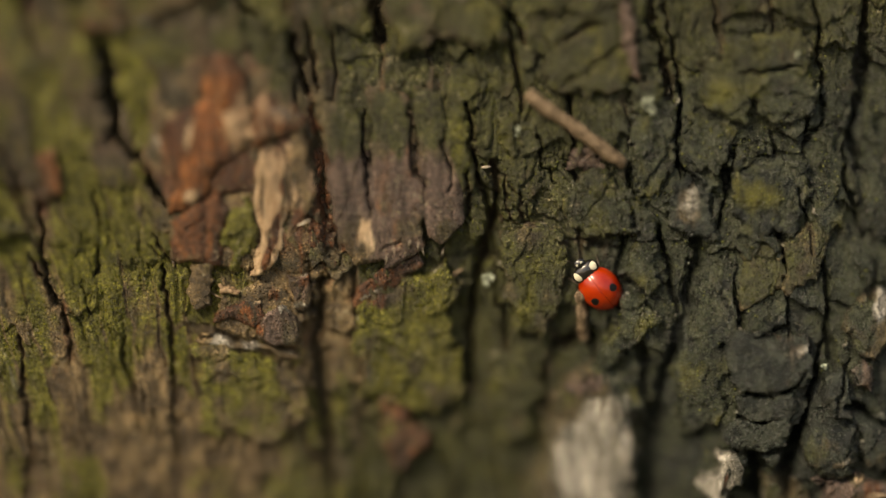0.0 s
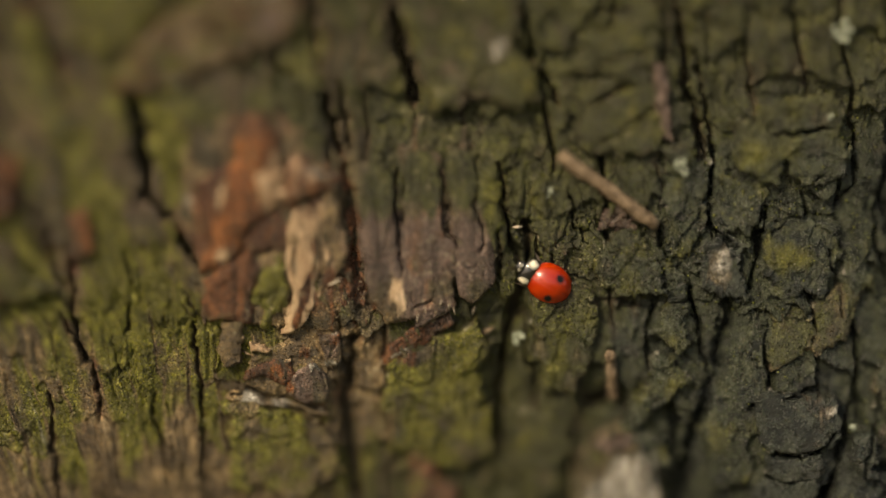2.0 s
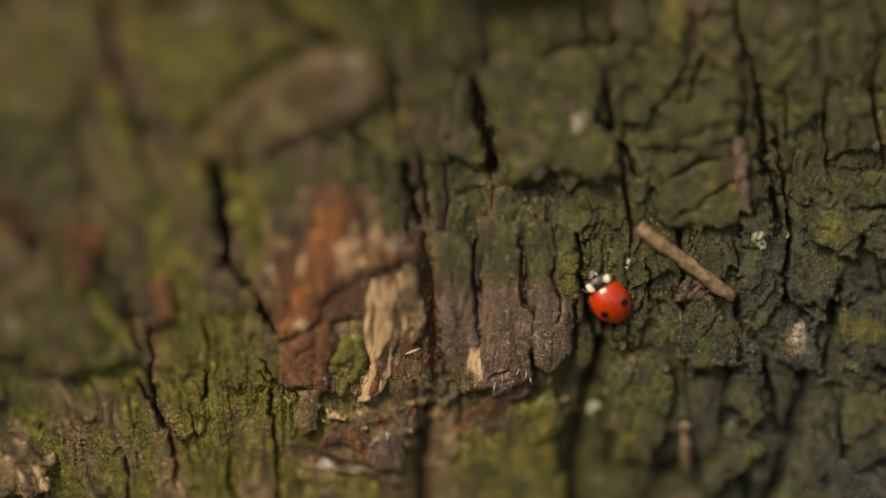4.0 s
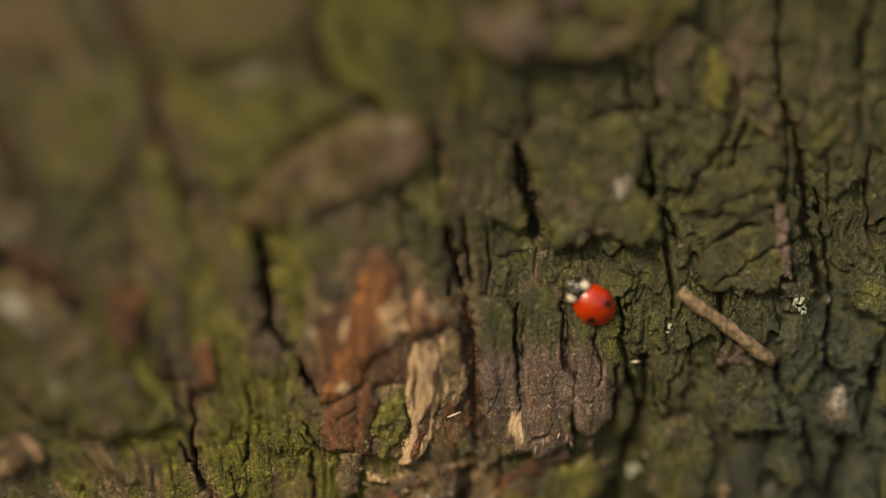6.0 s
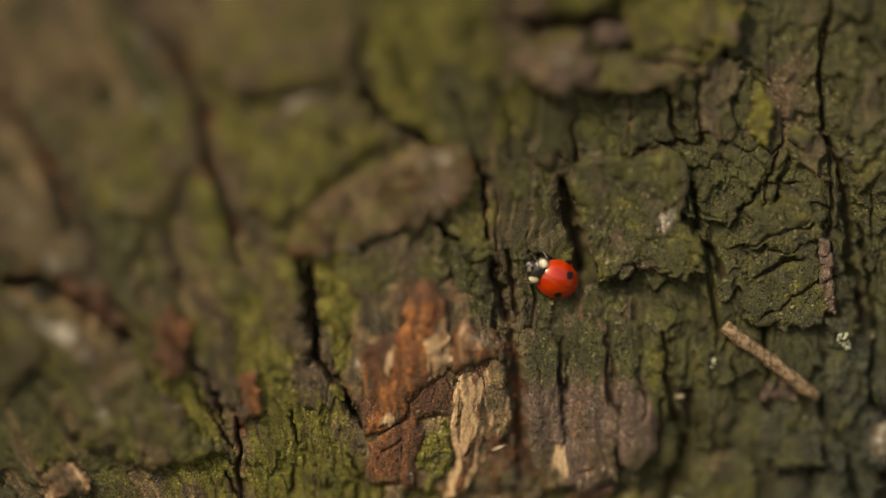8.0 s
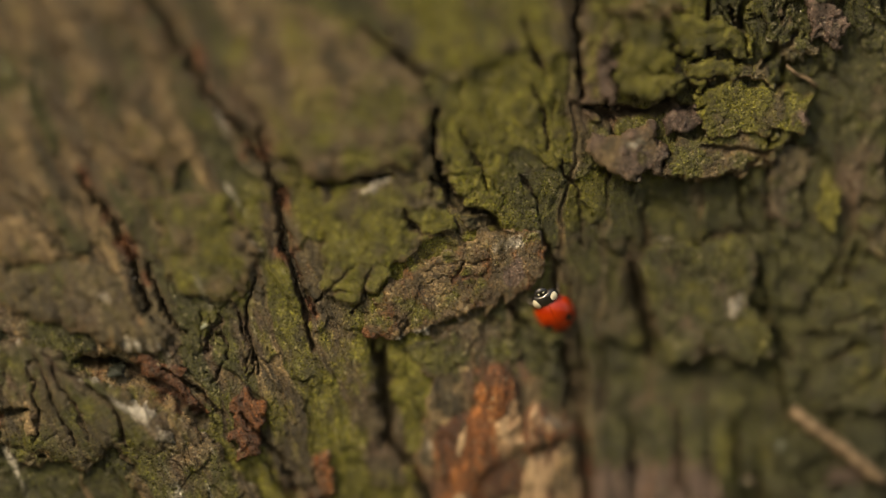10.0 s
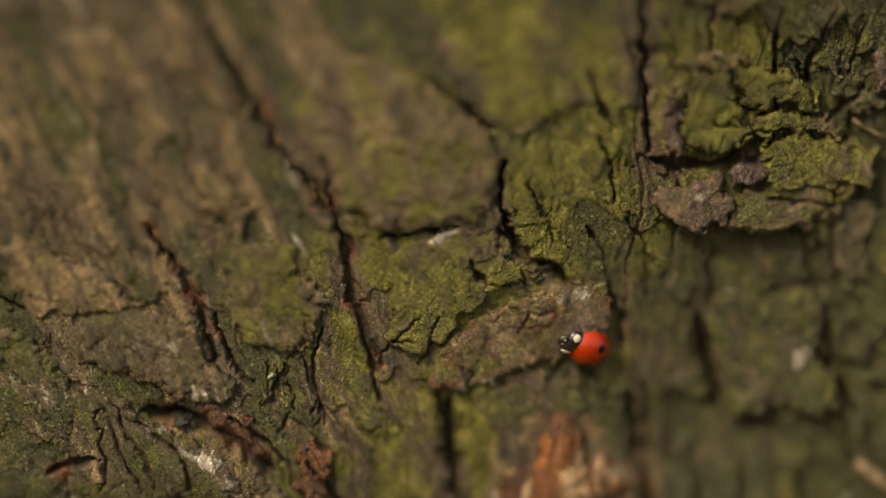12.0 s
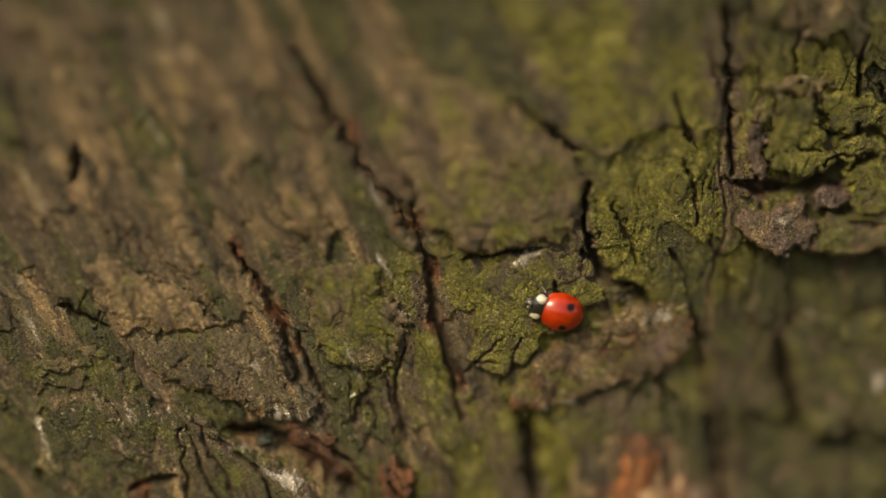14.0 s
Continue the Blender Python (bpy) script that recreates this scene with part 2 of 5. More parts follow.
def set_mesh(mesh, verts, faces):
    verts = np.asarray(verts, np.float32)
    faces = np.asarray(faces, np.int32)
    mesh.vertices.add(len(verts))
    mesh.vertices.foreach_set("co", verts.ravel())
    mesh.loops.add(faces.size)
    mesh.loops.foreach_set("vertex_index", faces.ravel())
    mesh.polygons.add(len(faces))
    mesh.polygons.foreach_set("loop_start", np.arange(0, faces.size, faces.shape[1], dtype=np.int32))
    mesh.update(calc_edges=True)
    mesh.polygons.foreach_set("use_smooth", np.ones(len(faces), bool))


def add_masks(mesh, masks):
    for name, values in masks.items():
        a = mesh.attributes.new(name, "FLOAT", "POINT")
        a.data.foreach_set("value", np.asarray(values, np.float32).ravel())


def part(name, bm, mat, parent, label=""):
    mesh = bpy.data.meshes.new(name)
    bm.to_mesh(mesh)
    bm.free()
    mesh.materials.append(mat)
    mesh.polygons.foreach_set("use_smooth", np.ones(len(mesh.polygons), bool))
    ob = new(name, mesh)
    ob.parent = parent
    return tagged(ob, label) if label else ob


# ---- ground ----
gb = bmesh.new()
bmesh.ops.create_grid(gb, x_segments=60, y_segments=60, size=400)
gmesh = bpy.data.meshes.new("ground")
gb.to_mesh(gmesh)
gb.free()
gmesh.materials.append(EARTH)
tagged(new("ground", gmesh), "brown earth with sparse grass under the tree", "ground", kind="structure")

# ---- trunk ----
XC, RADIUS = -18.0, 260.0
trunk = tagged(new("tree_trunk"), "old tree trunk with furrowed green mossy bark", "tree")
trunk.location = (XC * MM, RADIUS * MM, 0)


def swell(x, z):
    """The trunk's broad bulges and hollows."""
    h = bump(x, z, 36, -20, 12, 6.5) + bump(x, z, 26, -4, 10, 2.0) + bump(x, z, -28, -26, 9, -0.5) + bump(x, z, 15, -21, 6, -1.5)
    return h + bump(x, z, -4, 23, 8, -2.2) + bump(x, z, 0, -12, 6, -0.9) + bump(x, z, -60, 12, 10, 0.6) + bump(x, z, -46, 11, 8, 1.2) + bump(x, z, -22, 26, 7, -0.8) + bump(x, z, 6, 46, 12, -3.8)


def fibre(x, z):
    """The coordinate across the grain, which leans where the trunk flares."""
    lean = step(-14, -48, x)
    return x + 0.46 * lean * (z - 22) + 0.06 * z


CRACKS = []


def crack(width, depth, red, *points):
    CRACKS.append((width, depth, red, points))


crack(0.5, 1.6, 0, (19.7, 24.3), (20.8, 19.2), (21.7, 14), (21.5, 8.3))
crack(0.9, 2, 0, (38.6, 24.5), (39.3, 16.6), (37.9, 10.9), (38.4, 7.8))
crack(0.45, 1.6, 0, (26.8, 9.8), (26.2, 6.3), (25.1, 2.7))
crack(0.35, 1.2, 0, (-3.4, 13.1), (-2.6, 9.5), (-1.9, 5.9))
crack(0.35, 1, 0, (-7.6, 12.1), (-7.3, 8), (-6.9, 3.2))
crack(0.7, 1.2, 1, (-12, 12.7), (-11, 8.5), (-11.2, 4.3), (-9.6, 0.1))
crack(0.52, 1.9, 0, (-32.3, 20), (-30.8, 15.3), (-30, 10.6), (-26.7, 6.4), (-25.5, 3.8))
crack(0.33, 1.4, 0.7, (-38.1, -0.5), (-35.9, -4.2), (-34.4, -8), (-34.3, -11.2))
crack(0.39, 1.4, 0.6, (-39, -8), (-38.8, -12.8), (-38.3, -19.4), (-38.9, -24.4))
crack(0.23, 1.2, 0, (-29.4, -8.5), (-29.7, -11.2), (-28.5, -13.5))
crack(0.39, 1.2, 0, (-26, -1.5), (-25.2, -6.4), (-24.8, -10.7), (-24.7, -20.6))
crack(1.5, 1.8, 0, (-10.9, -3.2), (-11.7, -8.6), (-10.8, -15.1), (-10, -24.5))
crack(1, 2.4, 0, (4.6, 8), (5.1, 4.4), (4.1, 0.1), (2.9, -4.3), (2.8, -14.2))
crack(1.6, 2, 0, (23.4, 1.2), (22.4, -5.6), (21.2, -9.9), (19.9, -16.7), (19.7, -24.1))
crack(0.9, 2.4, 0, (10.3, -9.1), (14.5, -8.5))
crack(0.5, 2, 0.3, (35.1, -7.4), (34.3, -10.4), (33, -15.5), (31.1, -19.4))
crack(0.4, 1.4, 0, (1.9, 7.5), (2.5, 3))
crack(0.33, 1.2, 0.3, (-41.6, 8), (-39.6, 5.4), (-37.5, 1.7))
crack(0.4, 1.4, 0, (34.3, 20.3), (35.1, 13), (34.1, 10.4))
crack(0.4, 1.4, 0, (37.3, 9.9), (37.1, 6.2), (39, 1.6))
crack(0.4, 1.6, 0, (21.5, 8.3), (23.1, 6.8), (24.1, 6.3))
crack(0.3, 1.2, 0, (3.6, 7.5), (5.7, 6.5), (6.3, 2.8))
crack(0.5, 1.5, 0, (20, 2.1), (20.6, -1.5), (21.6, -5.6))
crack(0.8, 2, 0, (37.2, -13.5), (39.4, -14.6), (42.2, -15.9))
crack(1.5, 3.4, 0.3, (32.9, -15.6), (32.1, -17.9), (31.6, -20.4), (32.5, -22))
crack(1.3, 3.2, 0.5, (28.4, -18.3), (29, -19.8), (28.7, -21.6), (29.3, -23.1))
crack(0.35, 1, 0, (10.7, 0.8), (13.3, 0.8), (16.4, 0.4))
crack(0.9, 1.8, 1, (-54.6, 52.4), (-50.3, 46.4), (-47.6, 41.8), (-43.2, 37.2), (-41, 33.1), (-40.8, 28.8))
crack(0.6, 1.8, 0.8, (-40.8, 29.4), (-38.5, 23.5), (-37.6, 19))
crack(0.7, 1.8, 1, (-59.7, 34.4), (-56.4, 30.3), (-54.2, 26.7), (-52.9, 22.2))
crack(0.6, 2, 0.3, (-27.2, 41.6), (-27.4, 37.8), (-25.4, 33.6))
crack(0.4, 1.5, 0, (-37.9, 34.2), (-33.2, 35), (-30.9, 35.6))
crack(1.2, 2.6, 0.2, (-31, 19.2), (-30.6, 15.2), (-30.1, 10.3))
crack(1.4, 2.4, 1, (-55.5, 17), (-51.2, 15), (-47.4, 11.9))
crack(1.2, 3.2, 0, (-59, 17), (-57.4, 16.9), (-55.7, 16.8))
crack(0.5, 1.4, 0, (-34.5, 49.1), (-31.8, 47.2), (-28.3, 44.7))
crack(0.4, 1.2, 0.2, (-19.5, 50.2), (-17.1, 45.1))
crack(0.7, 1.8, 0, (-15.5, 59.2), (-14.5, 50.4), (-13.7, 43.6))
crack(0.7, 2.6, 0, (-22.1, 32.1), (-20.7, 31))
crack(0.3, 1.4, 0.3, (-24.2, 32.2), (-21.8, 32.1))
crack(0.5, 1.4, 0, (-75, 28), (-70.8, 26.1))
crack(0.35, 1.2, 0, (-30, 32.4), (-28.2, 30.3))
crack(0.35, 1, 0, (-46.5, 21.6), (-47.3, 18.7))
crack(0.5, 1.6, 0, (-16.4, 30.6), (-15.1, 26.3), (-14.5, 22))
crack(0.3, 1, 0, (-43.3, 25.5), (-43.6, 21.2), (-42.4, 16.9))
crack(0.6, 1.6, 0.2, (-13.2, 42.5), (-7.3, 42), (-2.5, 42.6))
crack(0.35, 1.2, 0, (-4.7, 35.4), (1.2, 36.3), (4.7, 39.1))
crack(0.8, 1.8, 0.6, (-73.8, 43.3), (-74.2, 39.6))
crack(0.45, 1.4, 0.3, (-50.9, 17.1), (-48.4, 15), (-45.3, 12.6))
crack(0.45, 1.4, 0.9, (-44, 12.9), (-40.1, 8.6), (-38.2, 4))
crack(0.5, 1.8, 1, (-37.2, 5.4), (-36.8, -0.1), (-35.7, -5))
crack(0.14, 0.35, 0.6, (-25.1, 3), (-22.6, 4.3), (-20.8, 6.5), (-19.6, 8.2), (-17.6, 9.8))
crack(0.15, 0.4, 0, (-16.6, 8.6), (-16.8, 5.9), (-17, 3.2))
crack(1.3, 0.9, 0.5, (-11.9, 13.1), (-11.3, 7.8), (-10.6, -0.4))
crack(0.35, 1.2, 0, (-7.5, 12.6), (-7, 6.8))
crack(0.35, 1.2, 0, (-3.2, 12.1), (-2.8, 8.4), (-1.9, 5.8))
crack(0.3, 1, 0, (-0.1, 11.1), (0.5, 5.8))
crack(0.45, 1.4, 0, (2.1, 13.3), (2.8, 8), (3.6, 5.4))
crack(0.8, 2, 0.2, (16, 32.7), (17.5, 29.7), (18.5, 26.1), (19.4, 20.3), (20.9, 14))
crack(0.6, 1.6, 0, (3.9, 27.5), (5.7, 21.8), (7.5, 19.3))
crack(0.5, 1.4, 0, (-1.9, 30.2), (1.1, 31), (4.5, 31.1))
crack(1.3, 2.4, 0, (-8.1, 27.2), (-6.2, 21.9), (-5.6, 18.8))
crack(0.7, 1.4, 0, (-12.5, 20.4), (-11.8, 14.7))
crack(0.4, 1.2, 0, (10.5, 19.2), (12.5, 20.1), (14.3, 21.2))
crack(0.4, 1, 0, (12.4, 32.6), (11.5, 29.4), (10.7, 25.8))
crack(0.9, 2, 0, (-14.1, 19.4), (-12.6, 14.2))
crack(0.7, 2.2, 0.2, (-13, 42.2), (-10.8, 41.5), (-7.6, 42), (-5, 43.2))
crack(0.3, 0.9, 0, (-63.1, 17.5), (-62, 15.3), (-60.6, 12.4), (-59.2, 9.7))
crack(0.3, 0.9, 0, (-62, 17.8), (-60, 14.6), (-58.4, 11.4), (-57.9, 9.8))
crack(0.3, 0.9, 0, (-60.7, 16.7), (-56.4, 13.9), (-55.3, 12.1), (-54.5, 9.9))
crack(0.35, 1.0, 0, (-63.3, 16.9), (-63, 13.9), (-62.4, 11.2), (-62.8, 9.6))
crack(0.2, 0.6, 0, (-47.6, 22.2), (-46.5, 20.9), (-46.7, 19))
crack(0.2, 0.6, 0, (-46.3, 22.3), (-45.8, 19.6))
crack(0.2, 0.6, 0, (-44.2, 21.8), (-43.3, 19.1), (-43.7, 17))
crack(0.25, 0.7, 0, (-29.2, 31.4), (-28.1, 30.3), (-25.9, 29.8))
crack(0.12, 0.25, 0, (-29.9, 24.9), (-25.7, 26.1), (-21.3, 26.3))
crack(0.12, 0.25, 0, (-27.4, 27.1), (-24.2, 27.5), (-21.8, 27.2))
crack(0.25, 0.8, 0, (-38.2, 22.5), (-36.2, 24.8), (-34.2, 27))
crack(0.6, 1.6, 0, (-19.9, 23.1), (-17.3, 21.5))
crack(0.5, 1.2, 0.3, (-2.4, 38.9), (3.9, 38.4), (4.8, 31.2))
crack(0.8, 1.6, 0, (-27.1, 35.2), (-23.9, 32.6), (-19.7, 30))
crack(0.52, 1.2, 0.6, (-43.2, 39), (-41.6, 33.9), (-40, 28.2), (-37.4, 22.5))
crack(0.52, 1.2, 0, (-53, 26.4), (-51.5, 22.3), (-49.5, 20.2))
crack(0.6, 1.6, 0.4, (6.3, 49.8), (4.9, 47.9), (2.8, 46.4))
crack(0.25, 1, 0, (-56.4, 14.4), (-55.1, 11.8), (-54.1, 9.3))
crack(0.2, 0.9, 0, (-46.2, 22.3), (-46.3, 20.4), (-45.8, 19.6), (-45.1, 17.7))
crack(0.2, 0.9, 0, (-44.7, 22.4), (-43.7, 20.3))
crack(0.2, 0.9, 0, (-43, 18.9), (-43.2, 16.4))
crack(0.2, 0.9, 0, (-46.9, 15.8), (-45.7, 17.2))
crack(0.2, 0.8, 0, (-48.1, 22.2), (-47.6, 19.5))
crack(0.7, 2, 1, (-67.7, 10.7), (-65.8, 11.9), (-63.7, 12.3))
crack(0.22, 0.8, 0, (-34, 22.7), (-33, 23.8), (-32.6, 27))
crack(0.22, 0.8, 0, (-36.7, 24.7), (-34.4, 24.5))
crack(0.25, 0.9, 0, (-28.9, 20.1), (-28.8, 22))
crack(0.2, 0.7, 0, (-24.7, 25.6), (-24.2, 27.2), (-21.1, 27.8))
crack(0.3, 1, 0, (-15.3, 37.2), (-13.5, 34), (-12.7, 29.6))
crack(0.3, 1, 0, (-18.4, 44.5), (-16.9, 41.4), (-17, 38.2))
crack(0.3, 1, 0, (-24.9, 40.1), (-23.2, 36.9), (-21.7, 34.3))
crack(0.25, 0.9, 0, (-19, 36), (-17.8, 34.4), (-17.1, 32.3))
crack(0.3, 1, 0, (-5.1, 44.2), (-3.6, 45.5), (-1.4, 45.6))
crack(0.3, 1, 0, (-7.7, 46.3), (-5.7, 45.5))
crack(0.3, 1.2, 0, (-6.5, 48.4), (-4.8, 47.4), (-3.2, 47.7))
crack(0.35, 1.2, 0, (-0.3, 51.7), (1, 49.1), (1.7, 47.5))
crack(0.25, 0.9, 0, (11, 15.4), (13.6, 17.5), (16.7, 19.1))
crack(0.25, 0.9, 0, (12, 20.1), (14.5, 21.4))
crack(0.25, 0.9, 0, (28.7, 16.6), (32.9, 17.2))
crack(0.25, 0.9, 0, (27.2, 7.8), (29.3, 8.9), (33.6, 9.1))
crack(0.3, 1, 0, (6.2, 6), (7.8, 2.8), (8.6, 2.3))
crack(0.3, 1, 0, (8.5, 11.2), (9.1, 7.6), (10.4, 6))
crack(0.3, 1, 0, (17.1, 5.1), (17.7, 1.5))
crack(0.3, 1, 0, (27.1, 16.6), (29.7, 17.1), (31.8, 16.9))
crack(0.3, 1, 0, (32.5, 6.3), (33.6, 2.7), (34.1, 0.2))
crack(0.3, 1.1, 0, (28.3, -12.5), (31.9, -11.9), (33.5, -10.4))
crack(0.3, 1.1, 0, (28.8, -7.4), (31.9, -6.3))
crack(0.3, 1.1, 0, (36.2, -14.5), (36.7, -11.4), (37.2, -9.4))
crack(0.16, 0.77, 0, (-33.3, -3.1), (-32.5, -6.4))
crack(0.16, 0.77, 0, (-27, 0.1), (-25.2, -1.5))
crack(0.3, 1, 0, (-22.7, -8.5), (-20.8, -8), (-19, -8.7), (-14.8, -10.7))
crack(0.3, 1, 0, (-26.8, 1.7), (-25.9, 0), (-24.8, -1.6))
crack(0.3, 1, 0, (-32.3, 5.4), (-31.4, 2.2))
crack(0.3, 1, 0, (-31.7, 0.5), (-31.8, -2.8))
crack(0.3, 1, 0, (8.6, 25.4), (10.5, 27.6), (14.1, 28.3))
crack(0.3, 1, 0, (9.2, 21.8), (11.7, 23.5), (15.3, 24.2))
crack(0.35, 1, 0, (10.9, 19.8), (12.9, 20.9), (13.9, 21.5))


def masks_at(x, z):
    """Where moss, grey weathering and rusty wood cover the bark."""
    flare = step(-20, -45, x)
    n1 = fbm(x / 9, z / 14, 3, 51) * (1 - flare) + 1.5 * flare * fbm(fibre(x, z) / 4.5, z / 30, 4, 57)
    n2 = fbm(x / 5, z / 7, 3, 61)
    lush = 0.12 + bump(x, z, -32, -4, 9, 0.9) + bump(x, z, -38, 12, 10, 0.4) + bump(x, z, -33, 28, 7, 0.65) + bump(x, z, -20, 42, 10, 0.3)
    lush = lush + bump(x, z, -32, -16, 13, 0.95) + bump(x, z, -8, 46, 8, 0.3) + bump(x, z, -55, 14, 12, 0.45) + bump(x, z, -28, 50, 14, 0.3) + 0.25 * n2
    moss = 0.72 + 0.35 * n1 + 0.25 * n2 - bump(x, z, -53, 4, 9, 0.3) - bump(x, z, -17, -7, 4.5, 0.4)
    lush = lush - 0.2 * step(0, 14, x)
    moss = moss + 0.22 * step(-8, 6, x) + bump(x, z, -31, 1, 5, 0.5)
    lush = lush + bump(x, z, -31, 1, 6, 0.5) - bump(x, z, -60, 12, 13, 0.5)
    moss = moss + bump(x, z, -60, 12, 12, 0.25) - bump(x, z, -64, 42, 13, 0.5) - bump(x, z, 36, -15, 9, 0.5) - bump(x, z, -19, 8, 6, 0.3) - bump(x, z, -14, -8, 6, 0.25) - bump(x, z, -30, -18, 10, 0.45)
    grey = 0.28 - 0.3 * step(-15, 10, x) + 0.35 * (fbm(x / 6, z / 9, 3, 71) * (1 - flare) + 1.3 * flare * fbm(fibre(x, z) / 3.2, z / 22, 4, 72)) + bump(x, z, -53, 4, 9, 0.45) + bump(x, z, -17, -7, 4.5, 0.55) - 0.1 * flare + bump(x, z, -64, 40, 15, 0.45) + bump(x, z, 24, 4, 5, 0.2) + bump(x, z, -30, -17, 11, 1.1)
    rust = 0.05 + 0.3 * fbm(x / 4, z / 7, 3, 81) + bump(x, z, -14, -6, 5, 0.2)
    plum = 0.0 + 0.25 * fbm(x / 4, z / 6, 2, 91)
    pale = 0.0 + 0.25 * fbm(x / 2.5, z / 5, 3, 95)
    slate = 0.7 * step(2, 22, x) * step(34, 6, z) + 0.2 * fbm(x / 5, z / 5, 2, 97) + bump(x, z, 37, -15, 13, 1.05)
    return {"moss": moss, "lush": lush, "grey": grey, "rust": rust, "plum": plum, "pale": pale, "slate": slate, "orange": 0.0 * x, "ash": 0.16 * fbm(x / 3, z / 4, 3, 99) + flare * (0.42 * fbm(fibre(x, z) / 2.2, z / 16, 4, 98))}


def carve(x, z, h, masks, share=1.0):
    """Cuts the cracks into a sheet of heights, in place, and bares the wood in them."""
    qx, qz = x + 0.4 * fbm(x / 2.2, z / 2.2, 5, 47, 0.6), z + 0.4 * fbm(x / 2.2, z / 2.2, 5, 48, 0.6)
    for k, (width, depth, red, points) in enumerate(CRACKS):
        xs, zs = [p[0] for p in points], [p[1] for p in points]
        near = (x > min(xs) - 4) & (x < max(xs) + 4) & (z > min(zs) - 4) & (z < max(zs) + 4)
        if not near.any():
            continue
        d, along = to_line(qx[near], qz[near], points)
        half = 0.8 * width * (0.45 + 0.5 * np.sin(np.pi * np.clip(along, 0.02, 0.98)) ** 0.5) * (1 + 0.5 * vnoise(qz[near] / 1.2, qx[near] / 1.2, 200 + k))
        cut = 1 / (1 + (d / (0.5 * half)) ** 3)
        h[near] = h[near] - share * ((0.7 * h[near] if share == 1.0 else 0.0) + depth * (1.25 - 0.3 * red)) * cut
        band = np.exp(-(d / ((1.3 + 0.9 * red) * width)) ** 2)
        masks["moss"][near] -= 0.8 * cut + 0.3 * red * band
        masks["rust"][near] += 0.55 * red * band * step(-0.3, 0.5, vnoise(qx[near] / 1.6, qz[near] / 2.4, 300 + k))
        masks["grey"][near] -= 0.5 * cut


def bark_height(x, z):
    """Height of the furrowed bark above the trunk's round, and its masks."""
    wx = 0.9 * fbm(x / 6, z / 6, 3, 3)
    wz = 0.9 * fbm(x / 6, z / 6, 3, 4)
    u, v = fibre(x, z) + wx, z + wz
    # strips along the grain, parted by furrows and broken across into scales whose lower ends stand out
    su = u / 4.4 + 0.35 * fbm(x / 11, z / 22, 2, 5)
    i = np.floor(su)
    fu = su - i
    seg = v / (5.0 + 4.5 * grid_hash(i, i * 0, 23)) + 9 * grid_hash(i, i * 0 + 3, 24) + 0.25 * vnoise(u / 1.8, v / 6, 25)
    j = np.floor(seg)
    fv = seg - j
    rnd = grid_hash(i, j, 26)
    broken = step(-24, -2, x) * 0.72 + 0.28
    side = np.minimum(fu, 1 - fu) * 4.4
    open_ = step(-0.35, 0.5, vnoise(u / 5, v / 11, 27)) * broken
    h = 0.55 * (0.45 + 0.55 * broken) * (rnd - 0.5) + (0.5 - fv) * (0.2 + 0.7 * rnd) * broken
    h = h - (0.35 + 0.65 * step(-24, -2, x)) * (0.15 + 1.5 * open_) * (1 - step(0.02, 0.12 + 0.4 * open_, side))
    lip = np.minimum(fv * 7.0, (1 - fv) * 7.0)
    h = h - 0.8 * broken * step(0.35, 0.7, rnd) * (1 - step(0.02, 0.16, lip))
    # splinters along the grain, each at its own height
    jag = 0.3 * fbm(x / 1.5, z / 1.5, 4, 29, 0.6)
    d2, r2, bx, bz = cells((u + jag) / 1.8 + 0.1 * wz, (v + 2 * jag) / (6.2 - 1.6 * broken), 22)
    h = h + (0.16 + 0.3 * broken) * (r2 - 0.5) - 0.16 * bx - 0.5 * (1 - step(0.0, 0.07, d2)) * step(0.55, 0.85, r2 + 0.4 * vnoise(x / 4, z / 4, 28))
    calm = 1 - 0.65 * bump(x, z, 37, -15, 12) - 0.35 * step(-25, -40, x)
    h = h + calm * (0.2 - 0.1 * broken) * fbm(u / 1.1, v / (14 - 7 * broken), 3, 31, 0.5) + 0.03 * fbm(u / 0.35, v / 1.6, 2, 32)
    # thin layers that end in sharp ragged steps, their lower ends proud
    t = 1.3 * fbm(u / 4.2, v / (11 - 3.5 * broken), 4, 41, 0.42) + 0.17 * v * broken + 0.22 * u
    h = h + (0.2 + 0.16 * broken) * calm * (np.floor(t) + step(0.9, 1.0, t - np.floor(t)) - t)
    h = h + 0.025 * fbm(x / 0.7, z / 0.7, 3, 45, 0.6)
    masks = masks_at(x, z)
    # every scale has its own tint
    own = step(0.03, 0.6, side)
    masks["moss"] = masks["moss"] + own * ((0.3 + 0.4 * (1 - broken)) * (grid_hash(i, j, 52) - 0.5)) + 0.15 * (r2 - 0.5) - 0.35 * (1 - own)
    masks["grey"] = masks["grey"] + (0.25 + 0.5 * (1 - broken)) * own * (grid_hash(i, j, 53) - 0.45)
    masks["rust"] = masks["rust"] + 0.35 * (grid_hash(i, j, 54) - 0.6)
    masks["plum"] = masks["plum"] + 0.45 * (grid_hash(i, j, 55) - 0.62)
    masks["lush"] = masks["lush"] + 0.4 * (grid_hash(i, j, 56) - 0.5)
    masks["grain"] = u
    carve(x, z, h, masks)
    return h, masks


# fine rows and columns over the stretch that is seen close, coarser ones round the rest of the trunk
STEP = 0.11
X_LO, X_HI, Z_LO, Z_HI = -82.0, 47.0, -29.0, 59.0


